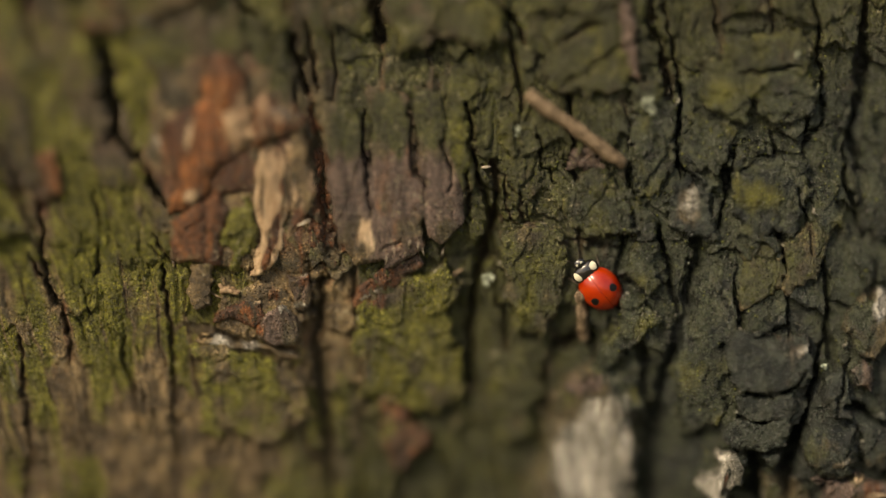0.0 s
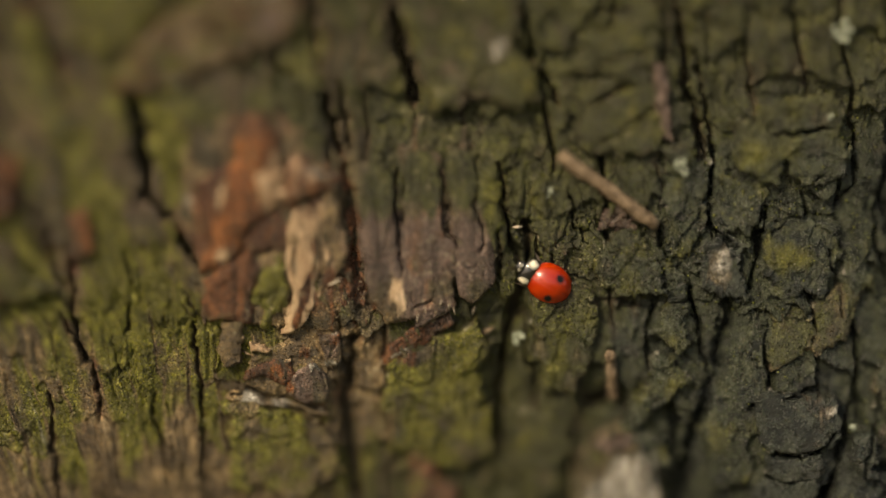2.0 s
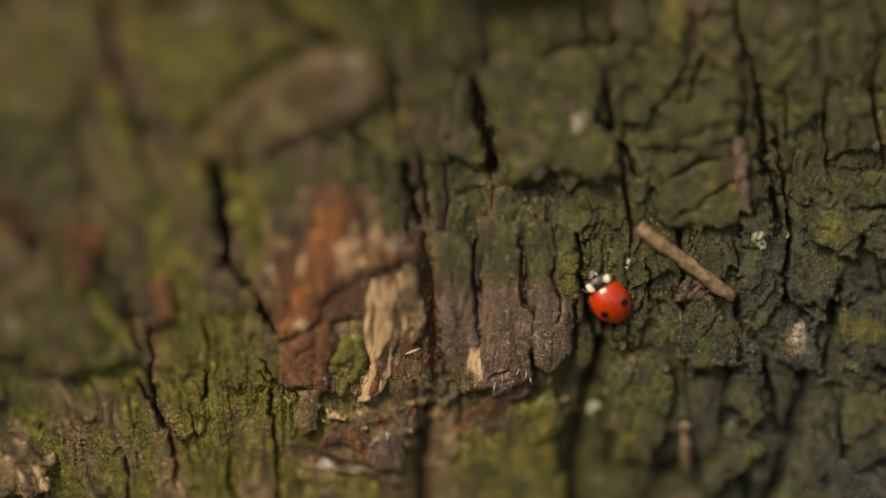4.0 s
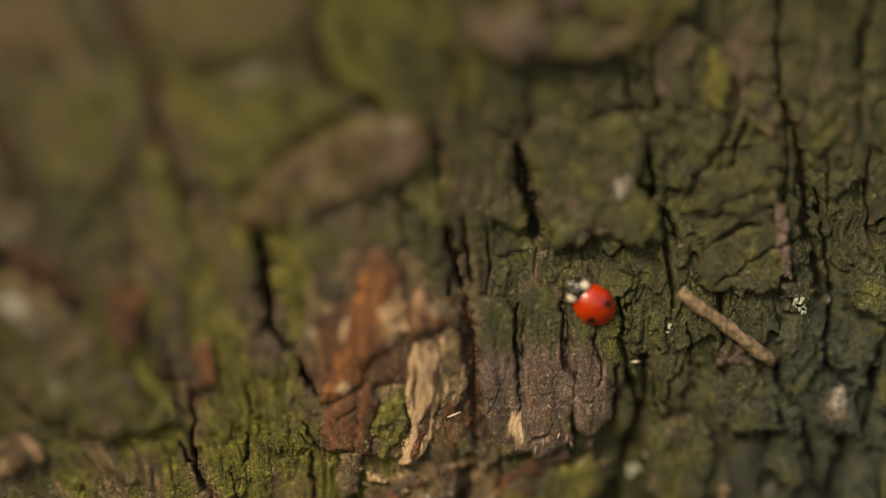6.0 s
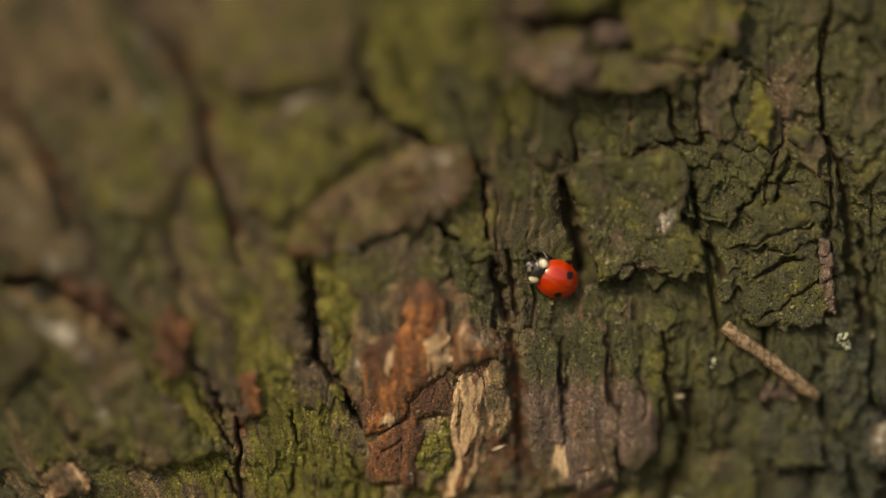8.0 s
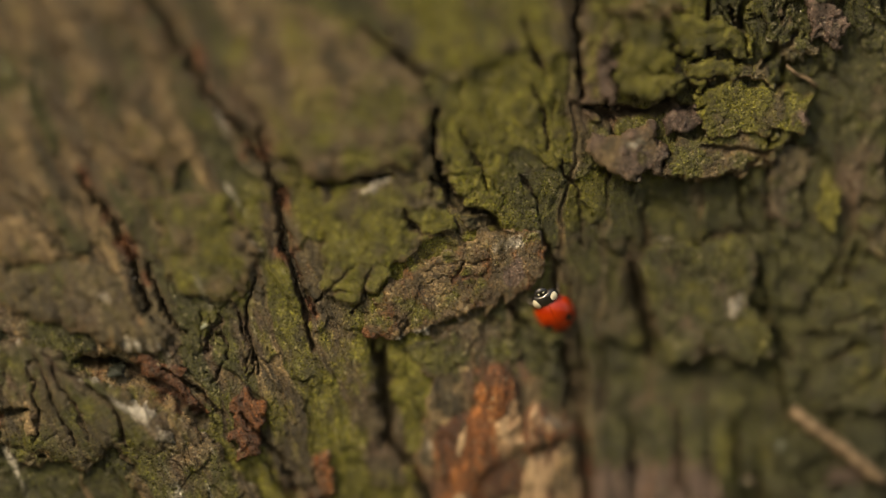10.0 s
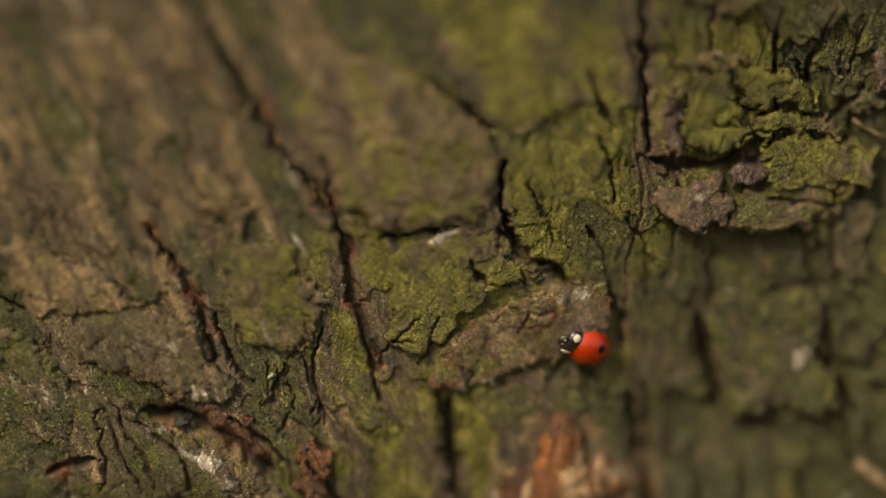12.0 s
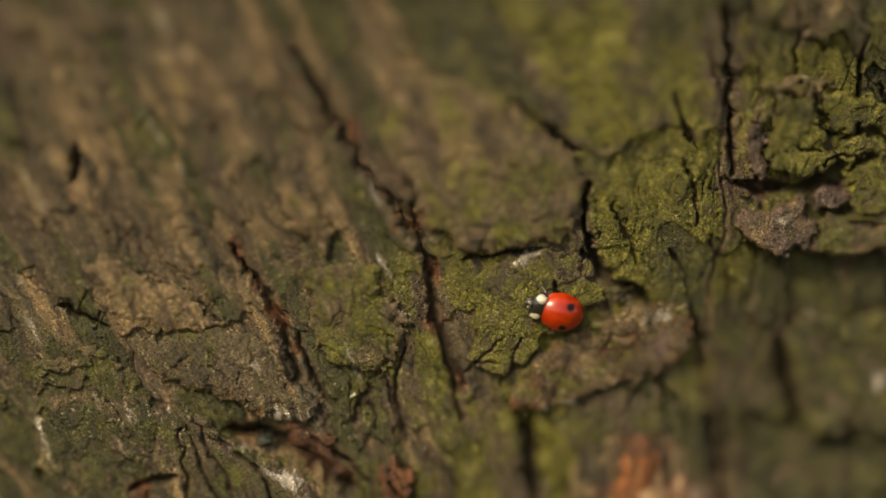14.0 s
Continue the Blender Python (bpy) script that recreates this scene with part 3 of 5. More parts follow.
def growing(start, end, first, most=24.0):
    out, pos, d = [], start, first
    sign = 1 if end > start else -1
    while (end - pos) * sign > d * 1.5:
        pos += sign * d
        out.append(pos)
        d = min(d * 1.22, most)
    return out + [end]


zs = np.array(growing(Z_LO, -1000, STEP)[::-1] + list(np.arange(Z_LO, Z_HI, STEP)) + growing(Z_HI, 3600, STEP, 90.0))
fine_x = np.arange(X_LO, X_HI, STEP)


def front(x):
    """How far the trunk's round falls back at x."""
    return RADIUS * (1 - (1 - np.abs((x - XC) / RADIUS) ** 3) ** (1 / 3))


left = growing(X_LO, XC - 200, STEP)[::-1]
right = growing(X_HI, XC + 200, STEP)
xs = np.array(left + list(fine_x) + right)
ring = np.stack([xs, front(xs)], 1)
ys = np.arange(1, 20) / 20
y0 = front(np.array([XC + 200.0]))[0]
side_y = y0 + (2 * RADIUS - 2 * y0) * ys
side_x = RADIUS * (1 - np.abs((side_y - RADIUS) / RADIUS) ** 3) ** (1 / 3)
ring = np.concatenate([ring, np.stack([XC + side_x, side_y], 1), np.stack([np.linspace(XC + 200, XC - 200, 30), 2 * RADIUS - front(np.linspace(XC + 200, XC - 200, 30))], 1),
                       np.stack([XC - side_x[::-1], side_y[::-1]], 1)])
gap = np.hypot(*(ring - np.roll(ring, 1, 0)).T)
along_ring = np.cumsum(gap)
along_ring += XC - along_ring[np.argmin(np.abs(ring[:len(xs), 0] - XC))]
along_ring[:len(xs)] = np.where((xs > X_LO) & (xs < X_HI), xs, along_ring[:len(xs)])
tangent = np.roll(ring, -1, 0) - np.roll(ring, 1, 0)
normal = np.stack([tangent[:, 1], -tangent[:, 0]], 1)
normal /= np.linalg.norm(normal, axis=1, keepdims=True)

S, Z = np.meshgrid(along_ring, zs)
flat_s, flat_z = S.ravel(), Z.ravel()
height, masks = bark_height(flat_s, flat_z)
height = height + swell(flat_s, flat_z)
hgrid = height.reshape(S.shape)
px = ring[None, :, 0] + normal[None, :, 0] * hgrid
py = ring[None, :, 1] + normal[None, :, 1] * hgrid
px[-1], py[-1] = XC, RADIUS
verts = np.stack([px - XC, py - RADIUS, Z + BASE / MM], -1).reshape(-1, 3) * MM
n_col, n_row = len(along_ring), len(zs)
ids = np.arange(n_col * n_row).reshape(n_row, n_col)
nxt = np.roll(ids, -1, 1)
quads = np.stack([ids[:-1], nxt[:-1], nxt[1:], ids[1:]], -1).reshape(-1, 4)
mesh = bpy.data.meshes.new("bark")
set_mesh(mesh, verts, quads)
add_masks(mesh, masks)
mesh.materials.append(BARK)
bark = new("bark", mesh)
bark.parent = trunk
tagged(bark, "deeply furrowed olive green and brown bark")

# the surface as a raster, on which small things are laid
c0, r0 = np.searchsorted(xs, X_LO), np.searchsorted(zs, Z_LO)
NX, NZ = len(fine_x), len(np.arange(Z_LO, Z_HI, STEP))
SURF = hgrid[r0:r0 + NZ, c0:c0 + NX].copy() - front(fine_x)[None, :]
MOSSY = masks["moss"].reshape(S.shape)[r0:r0 + NZ, c0:c0 + NX].copy()
LUSH = masks["lush"].reshape(S.shape)[r0:r0 + NZ, c0:c0 + NX].copy()


def surface(x, z, radius=0.0, share=0.5):
    """Height of the bark and its plates towards the viewer at a place, or a share of the heights within a radius."""
    i, j, k = int(round((x - X_LO) / STEP)), int(round((z - Z_LO) / STEP)), max(0, int(radius / STEP))
    block = SURF[max(0, j - k):j + k + 1, max(0, i - k):i + k + 1]
    return float(np.quantile(block, share))


# ---- bark plates ----
def plate(label, h, lean, paint, *points, edge=0.17, ragged=0.95, strata=0.16, furrow=0.16, thick=1.8, grow=0.0, drop=0.03, name="bark_plate", spots=(), wood=False):
    """A loose scale of bark or wood over the trunk: outline, height, lean (rise per mm to the right and up) and masks."""
    seed = 500 + 11 * len(trunk.children)
    pts = [Vector(p) for p in points]
    cx, cz = sum(p.x for p in pts) / len(pts), sum(p.y for p in pts) / len(pts)
    d = 0.125
    gx = np.arange(min(p.x for p in pts) - 1, max(p.x for p in pts) + 1, d)
    gz = np.arange(min(p.y for p in pts) - 1, max(p.y for p in pts) + 1, d)
    X, Z = np.meshgrid(gx, gz)
    wx = X + ragged * (fbm(X / 2.6, Z / 2.6, 5, seed, 0.55))
    wz = Z + ragged * (fbm(X / 2.6, Z / 2.6, 5, seed + 1, 0.55))
    sd = inside(wx, wz, [tuple(p) for p in pts]) + grow
    u, v = fibre(X, Z) + 0.4 * fbm(X / 3, Z / 3, 2, seed + 2), Z
    h = 0.78 * h
    top = swell(X, Z) - front(X) + h + lean[0] * (X - cx) + (lean[1] - drop) * (Z - cz)
    top = top - 0.75 * h * np.exp(-np.clip(sd, 0, 9) / edge)
    t = sd / 0.8 + 0.9 * fbm(u / 1.6, v / 3.2, 3, seed + 3)
    top = top + 0.6 * strata * (np.floor(t) + step(0.75, 1.0, t - np.floor(t)) - 0.7 * t) * np.exp(-np.clip(sd, 0, 9) / 1.4)
    if wood:
        # smooth wood with long splits and fine fibres
        d2, r2, bx, bz = cells(u / 2.1, v / 11, seed + 4)
        top = top + 0.16 * (r2 - 0.5) - 0.3 * (1 - step(0.0, 0.05, d2)) * step(0.4, 0.7, r2)
        top = top + 0.1 * fbm(u / 1.4, v / 6, 3, seed + 5) + 0.045 * fbm(u / 0.4, v / 6, 2, seed + 7) + 0.2 * fbm(X / 4, Z / 5, 2, seed + 6)
    else:
        # flaking layers, a few cracks, fine roughness
        jag = 0.3 * fbm(X / 1.5, Z / 1.5, 4, seed + 9, 0.6)
        d2, r2, bx, bz = cells((u + jag) / 2.6, (v + 1.5 * jag) / 4.6, seed + 4)
        top = top + furrow * (1.7 * (r2 - 0.5) - 2.6 * (1 - step(0.0, 0.045, d2)) * step(0.5, 0.8, r2))
        t = 1.2 * fbm(u / 3.6, v / 5.2, 4, seed + 10, 0.42) + 0.2 * v
        top = top + 1.5 * furrow * (np.floor(t) + step(0.9, 1.0, t - np.floor(t)) - t)
        top = top + furrow * (0.45 * fbm(u / 1.0, v / 4, 3, seed + 5, 0.55)) + 0.025 * fbm(X / 0.7, Z / 0.7, 3, seed + 6, 0.6)
    flat, cut_masks = top.ravel(), {k: np.zeros(X.size) for k in ("moss", "rust", "grey")}
    carve(X.ravel(), Z.ravel(), flat, cut_masks, 0.7)
    top = flat.reshape(X.shape)
    keep = sd > 0
    cell_in = keep[:-1, :-1] & keep[1:, :-1] & keep[:-1, 1:] & keep[1:, 1:]
    idx = np.arange(X.size).reshape(X.shape)
    quads = np.stack([idx[:-1, :-1], idx[:-1, 1:], idx[1:, 1:], idx[1:, :-1]], -1)[cell_in]
    # rim: edges that belong to one face only
    e = np.concatenate([quads[:, [a, (a + 1) % 4]] for a in range(4)])
    key = e[:, 0].astype(np.int64) * X.size + e[:, 1]
    back = e[:, 1].astype(np.int64) * X.size + e[:, 0]
    rim = e[~np.isin(key, back)]
    used = np.unique(quads)
    new_id = np.full(X.size, -1)
    new_id[used] = np.arange(len(used))
    low_src = np.unique(rim)
    low_id = np.full(X.size, -1)
    low_id[low_src] = len(used) + np.arange(len(low_src))
    wall = np.stack([new_id[rim[:, 1]], new_id[rim[:, 0]], low_id[rim[:, 0]], low_id[rim[:, 1]]], -1)
    fx, fz, ft = X.ravel(), Z.ravel(), top.ravel()
    hi = np.stack([fx[used], -ft[used], fz[used]], -1)
    lo = np.stack([fx[low_src], -(ft[low_src] - thick), fz[low_src]], -1)
    co = np.concatenate([hi, lo])
    y_mid = -(h + swell(np.array(cx), np.array(cz)))
    co = (co - np.array([cx, y_mid, cz])) * MM
    mesh = bpy.data.meshes.new(name)
    set_mesh(mesh, co, np.concatenate([new_id[quads], wall]))
    src = np.concatenate([used, low_src])
    base = masks_at(fx[src], fz[src])
    vary = fbm(fx[src] / 3, fz[src] / 4, 3, seed + 8)
    for key_name in base:
        if key_name in paint:
            base[key_name] = paint[key_name] + 0.3 * vary
    lower = np.clip(0.15 + np.gradient(sd, d, axis=0), 0, 1).ravel()[src]
    rimmed = np.exp(-np.clip(sd.ravel()[src], 0, 9) / 0.3) * lower
    base["moss"] = base["moss"] - 0.55 * rimmed
    base["grey"] = base["grey"] + 0.5 * rimmed
    # weathered pale rims, broken here and there
    base["ash"] = base["ash"] + (0.15 if wood else 0.52) * np.exp(-np.clip(sd.ravel()[src], 0, 9) / 0.35) * step(0.0, 0.5, fbm(fx[src] / 2.2, fz[src] / 2.2, 2, seed + 12))
    base_u = u.ravel()[src]
    for kind, sx, sz, rx, rz, lean_deg, amount in spots:
        a = radians(lean_deg)
        # borders frayed along the grain
        fray = 0.6 * fbm(base_u / 0.55, fz[src] / 3.5, 3, seed + 9, 0.6)
        du, dv = fx[src] - sx + fray * min(1.0, rx), fz[src] - sz + 1.2 * fray * min(1.0, rz)
        ru, rv = (du * math.cos(a) + dv * math.sin(a)) / rx, (-du * math.sin(a) + dv * math.cos(a)) / rz
        near = np.exp(-(ru * ru + rv * rv) ** 1.5) * amount
        for other in base:
            if other not in (kind, "lush"):
                base[other] = base[other] * (1 - np.clip(near, 0, 1))
        base[kind] = base[kind] + near
    base["moss"][len(used):] -= 0.5
    for key_name, values in cut_masks.items():
        base[key_name] = base[key_name] + 0.8 * values[src]
    base["grain"] = u.ravel()[src]
    add_masks(mesh, base)
    mesh.materials.append(BARK)
    ob = new(name, mesh)
    ob.parent = trunk
    ob.location = Vector(((cx - XC) * MM, (y_mid - RADIUS) * MM, BASE + cz * MM))
    if label:
        tagged(ob, label)
    # keep the raster up to date
    i0, j0 = np.round((fx[used] - X_LO) / STEP).astype(int), np.round((fz[used] - Z_LO) / STEP).astype(int)
    ok = (i0 >= 0) & (i0 < NX) & (j0 >= 0) & (j0 < NZ)
    np.maximum.at(SURF, (j0[ok], i0[ok]), ft[used][ok])
    MOSSY[j0[ok], i0[ok]] = base["moss"][:len(used)][ok]
    return ob


OLIVE = {"moss": 0.84, "lush": 0.25, "rust": -0.2, "pale": -0.2, "plum": -0.1}
GREEN = {"moss": 0.95, "lush": 0.8, "rust": -0.2, "pale": -0.2, "plum": -0.2}
SLATE = {"moss": 0.1, "lush": 0.0, "grey": 0.2, "rust": -0.3, "pale": -0.4, "plum": -0.2, "slate": 0.85}
PLUM = {"moss": 0.02, "lush": 0.0, "grey": 0.1, "rust": 0.05, "pale": -0.2, "plum": 0.85}
WOOD = {"moss": -0.2, "lush": 0.4, "grey": 0.3, "rust": 0.75, "pale": -0.1, "plum": 0.1}
TAN = {"moss": 0.38, "lush": 0.35, "grey": 0.75, "rust": 0.1, "pale": -0.05, "plum": 0.0}

plate("pale green mossy bark plate with a scalloped lower edge", 1.9, (0.03, 0.0), dict(OLIVE, lush=0.26, moss=0.72, grey=0.3), (-7, 29.3), (-4.7, 30.4), (3.6, 30.9), (3.7, 24.6), (5.6, 22.1), (5.2, 20), (2.7, 18.8), (0.6, 19.5), (-1, 19.6), (-3.8, 18), (-4.7, 19.5), (-6.4, 23.2), spots=(("ash", 1.6, 24.3, 0.9, 1.1, 0, 0.8), ("ash", -2.0, 21.5, 3.0, 1.2, 10, 0.25),))
plate("", 0.9, (0.0, 0.0), OLIVE, (8.5, 22.3), (9.7, 25.5), (12.2, 27.1), (15, 27), (15.9, 24.4), (15.5, 22.6), (11.9, 22.2), furrow=0.08)
plate("", 0.9, (0.02, -0.02), OLIVE, (8.6, 20.9), (12.4, 22.1), (15.8, 22), (16.8, 18.6), (16.8, 14.4), (9.7, 14.4), (8.5, 17.8), furrow=0.08)
plate("", 1.2, (0.0, -0.03), OLIVE, (23.4, 17.6), (28.1, 20.3), (33.8, 20.3), (34.8, 13), (31.4, 12.2), (28.2, 13.5), (27.2, 11.4), (26.2, 12.2), (24, 13.5))
plate("dark layered bark plate", 1.1, (-0.02, 0.02), dict(OLIVE, moss=0.6, grey=0.4), (26.5, 8.8), (33, 9.4), (34.1, 7.3), (33.6, 4.2), (32, 1.7), (27.8, 1.7), (26.2, 3.8), strata=0.3)
plate("grey weathered bark plate", 1.0, (0.02, 0.0), dict(SLATE, moss=0.45, grey=0.95), (20.5, 5.2), (22.3, 7.8), (24.6, 6.8), (25.4, 2.7), (24.9, 1.4), (22.6, 1.7), (20.6, 2.6), spots=(("ash", 22.5, 4.5, 1.4, 1.8, 0, 0.55),))
plate("", 1.0, (0.0, -0.03), OLIVE, (11.7, 7.6), (15.8, 7.7), (16.6, 6.1), (19.5, 4.1), (20, 2.1), (16.9, 1.2), (13.3, 1.1), (11.2, 3.9))
plate("", 1.1, (0.0, -0.02), dict(OLIVE, moss=0.7), (5, 1.2), (7.6, 2.5), (9.7, 2.3), (11.8, -0), (11.8, -2.9), (8.9, -8.5), (5.7, -6.4))
plate("", 0.6, (0.0, -0.02), OLIVE, (0.4, 13.2), (1.9, 13.3), (2.7, 6.4), (1.9, 5), (0.6, 9), furrow=0.12, ragged=0.35, grow=0.3)
plate("plum brown bark scale with a pale bare patch", 0.9, (0.02, -0.04), PLUM, (-11.3, 13.7), (-8.6, 13.1), (-7.3, 11), (-6.9, 8.1), (-5.3, -0.6), (-8.2, -1.5), (-9.8, 1.9), (-10.8, 8.1), ragged=0.35, grow=0.3, spots=(("moss", -9.3, 11.4, 2.6, 3.1, 8, 1.1), ("pale", -7.5, 0.9, 1.15, 2.7, 6, 0.85), ("ash", -7.3, 0.6, 0.7, 1.8, 6, 0.4), ("grey", -8.6, -0.2, 1.2, 1.6, 10, 0.8),), wood=True)
plate("plum brown bark scale", 1.0, (0.0, -0.04), dict(PLUM, rust=0.5, plum=0.6), (-6.8, 14.9), (-3.6, 14.2), (-2.6, 9.2), (-1.8, 6.9), (-2.2, 2.5), (-1.7, 0.3), (-5.3, -1.4), (-6.4, 4.6), ragged=0.3, grow=0.3, furrow=0.14, spots=(("moss", -5, 12.2, 2.6, 3.1, 8, 1.1),), wood=True)
plate("plum brown bark scale", 0.9, (-0.03, -0.04), dict(PLUM, grey=0.3, plum=0.65), (-2.6, 14.7), (-0.5, 14.2), (0.6, 9), (1.8, 4.8), (1.6, 2.6), (-0.1, 0.9), (-1.1, 1.4), (-2, 5.8), ragged=0.3, grow=0.3, spots=(("moss", -1.2, 12, 2.6, 3.1, 8, 1.1),), wood=True)
plate("grey brown weathered wood where the bark has come off", 0.3, (-0.01, 0.0), dict(WOOD, rust=0.45, grey=0.62, plum=0.3, moss=0.12), (-27.1, 14.8), (-25.7, 17), (-23.1, 18.6), (-20.6, 19.5), (-17.9, 18.2), (-15.8, 15.9), (-14.1, 13.5), (-12.5, 12.2), (-12, 7.6), (-11.9, 3.8), (-12.8, -2.2), (-25, -1.4), (-25.6, 1.9), (-24.9, 3), (-25.7, 5.1), (-27.4, 7.8), (-27.4, 11.6), edge=0.5, ragged=0.7, drop=0.0, name="bare_wood", wood=True,
      spots=(("ash", -24.4, 15.0, 1.2, 2.0, -20, 0.4), ("ash", -26.3, 10.0, 0.9, 3.0, 5, 0.35), ("moss", -15.0, 16.0, 1.2, 1.5, 0, 0.6)))
plate("rust orange bare wood with a pale yellow spot", 1.15, (-0.01, 0.02), dict(WOOD, rust=0.95, orange=0.36, plum=-0.1, grey=0.0), (-22.2, 14.1), (-21.9, 16.8), (-20.8, 18.2), (-19.5, 18), (-18.1, 16.4), (-17.6, 14.2), (-17.5, 10.7), (-18.1, 9.2), (-20.1, 8), (-21.2, 6.6), (-22, 5), (-24.9, 3.1), (-25.3, 6), (-26.1, 9.5), (-25.5, 11.9), (-23.5, 13.7), edge=0.45, ragged=0.55, strata=0.25, drop=0.0, name="bare_wood", wood=True,
      spots=(("orange", -21.3, 11.6, 2.0, 3.0, -6, 0.8), ("orange", -19.4, 15.0, 1.5, 1.6, -20, 0.6), ("orange", -19.2, 9.6, 1.4, 1.2, 10, 0.6), ("orange", -23.0, 7.6, 0.5, 2.6, -14, 0.6), ("grey", -25.5, 7.0, 0.6, 1.8, -8, 0.6), ("pale", -18.75, 11.5, 1.2, 1.9, -5, 2.5), ("pale", -23.4, 10.8, 0.35, 1.3, -10, 1.2), ("pale", -23.1, 5.0, 0.8, 0.9, -40, 0.9), ("pale", -18.5, 14.4, 0.5, 0.8, -25, 0.9)))
plate("pale yellow patch of bare wood", 1.5, (-0.01, 0.02), dict(WOOD, rust=0.3, orange=0.35, pale=1.6, grey=-0.6, plum=-0.6, moss=-0.7, ash=-0.6), (-20.3, 13.2), (-18.6, 13.2), (-17.8, 12.6), (-17.7, 10), (-18.8, 9.3), (-19.6, 9.9), (-19.9, 11.4), drop=0.0, edge=0.3, ragged=0.8, name="bare_wood", wood=True, spots=(("orange", -19.4, 10.2, 0.5, 0.9, 10, 0.7),))
plate("grey brown wood knob with a rusty gash and a mossy rim", 1.45, (0.0, 0.02), dict(WOOD, rust=0.65, grey=0.55, plum=0.1, pale=0.2), (-17.7, 13.7), (-16.5, 14.5), (-15.1, 13.6), (-13.3, 12.4), (-12.3, 10.9), (-13.2, 10.6), (-14.3, 10.7), (-15, 10.2), (-15.8, 10.2), (-17.6, 9.9), edge=0.35, ragged=0.5, drop=0.0, name="bare_wood", wood=True,
      spots=(("orange", -16.7, 9.8, 0.9, 0.7, 20, 0.95), ("moss", -12.7, 10.8, 0.5, 1.6, -10, 0.9), ("ash", -14.6, 12.8, 1.4, 0.45, -35, 0.6), ("rust", -13.9, 9.0, 0.9, 0.8, 0, 0.7)))
plate("dark red brown block of bare wood", 0.95, (0.0, 0.0), dict(WOOD, rust=0.95, grey=-0.1, plum=-0.1), (-24.9, 2.7), (-23.1, 3.9), (-20.8, 5.2), (-19.8, 3.9), (-20.1, 1.5), (-20.8, -1.2), (-24.2, -0.8), (-25.1, 0.7), drop=0.0, ragged=0.4, edge=0.2, grow=0.2, name="bare_wood", wood=True,
      spots=(("orange", -21.3, 0.2, 0.7, 1.2, 0, 0.5), ("grey", -23.5, -0.7, 1.8, 0.5, 5, 0.6)))
plate("rust brown splintered ridge of wood", 0.7, (0.0, 0.0), dict(WOOD, rust=0.75, grey=0.3, plum=0.2), (-21.2, 6.4), (-20, 8), (-18.1, 9.2), (-17.5, 8), (-17.6, 5.6), (-19.5, 5.2), (-20.8, 5), drop=0.0, ragged=0.4, edge=0.15, grow=0.2, name="bare_wood", wood=True, spots=(("orange", -19.0, 7.2, 0.45, 0.9, -20, 0.9),))
plate("pale splintered wood with rusty streaks", 0.9, (0.0, 0.0), dict(WOOD, rust=0.55, pale=0.82, grey=0.1, plum=-0.3, moss=-0.4), (-17.3, 8.2), (-16.6, 9.9), (-15.2, 9.9), (-14.6, 8.3), (-14.1, 5.4), (-14.4, 3.1), (-14.8, -0.1), (-16.3, -1.8), (-17.8, -2.6), (-17.6, -1), (-17.2, 1.5), (-17.5, 5.1), edge=0.2, drop=0.0, grow=0.1, ragged=0.4, strata=0.3, name="bare_wood", wood=True,
      spots=(("grey", -14.7, 5.6, 0.25, 2.6, -3, 0.75), ("rust", -15.6, 1.6, 0.5, 2.2, -14, 1.1), ("orange", -16.4, -1.0, 0.45, 1.3, -15, 0.8), ("rust", -14.9, 5.8, 0.3, 0.8, 0, 0.8), ("grey", -16.7, 5.0, 0.16, 2.6, 2, 0.9), ("rust", -15.6, 9.4, 1.2, 0.5, -30, 0.6)))
plate("greyish tan strip of weathered wood", 0.75, (0.0, 0.0), dict(WOOD, rust=0.35, grey=0.75, pale=0.42, plum=0.1), (-14.9, 9.6), (-14, 11.4), (-12.5, 10.3), (-12, 5.1), (-13.3, 1.6), (-14.6, -0.1), (-14.3, 2.8), (-13.9, 5.4), (-14.4, 8.3), drop=0.0, edge=0.3, ragged=0.4, grow=0.1, name="bare_wood", wood=True, spots=(("rust", -13.6, 2.6, 0.5, 1.2, -8, 0.8), ("grey", -13.2, 7.0, 0.5, 2.5, 0, 0.4)))
plate("dark rusty wood deep in a fissure", 0.25, (0.0, 0.0), dict(WOOD, rust=0.7, grey=0.5, orange=0.0), (-12.5, 7.5), (-11, 9.3), (-10.1, 5.4), (-9.5, 0.6), (-10.9, -1.8), (-12.5, 1.1), furrow=0.3, drop=0.0, name="bare_wood")
plate("tuft of bright green moss on wood", 1.3, (0.0, 0.0), GREEN, (-19.7, 4.4), (-17.8, 5), (-17.2, 2.1), (-17.7, -0.7), (-19.2, -2.4), (-20.1, 1.2), drop=0.0, edge=0.4, furrow=0.15, name="moss_patch")
plate("rust brown splinter end of bark", 0.9, (0.0, 0.0), dict(WOOD, rust=0.6, orange=0.6, pale=0.2), (-37.3, 8.1), (-35.8, 9.8), (-34.6, 8.7), (-34.6, 5.4), (-36.8, 3.8), name="bare_wood")
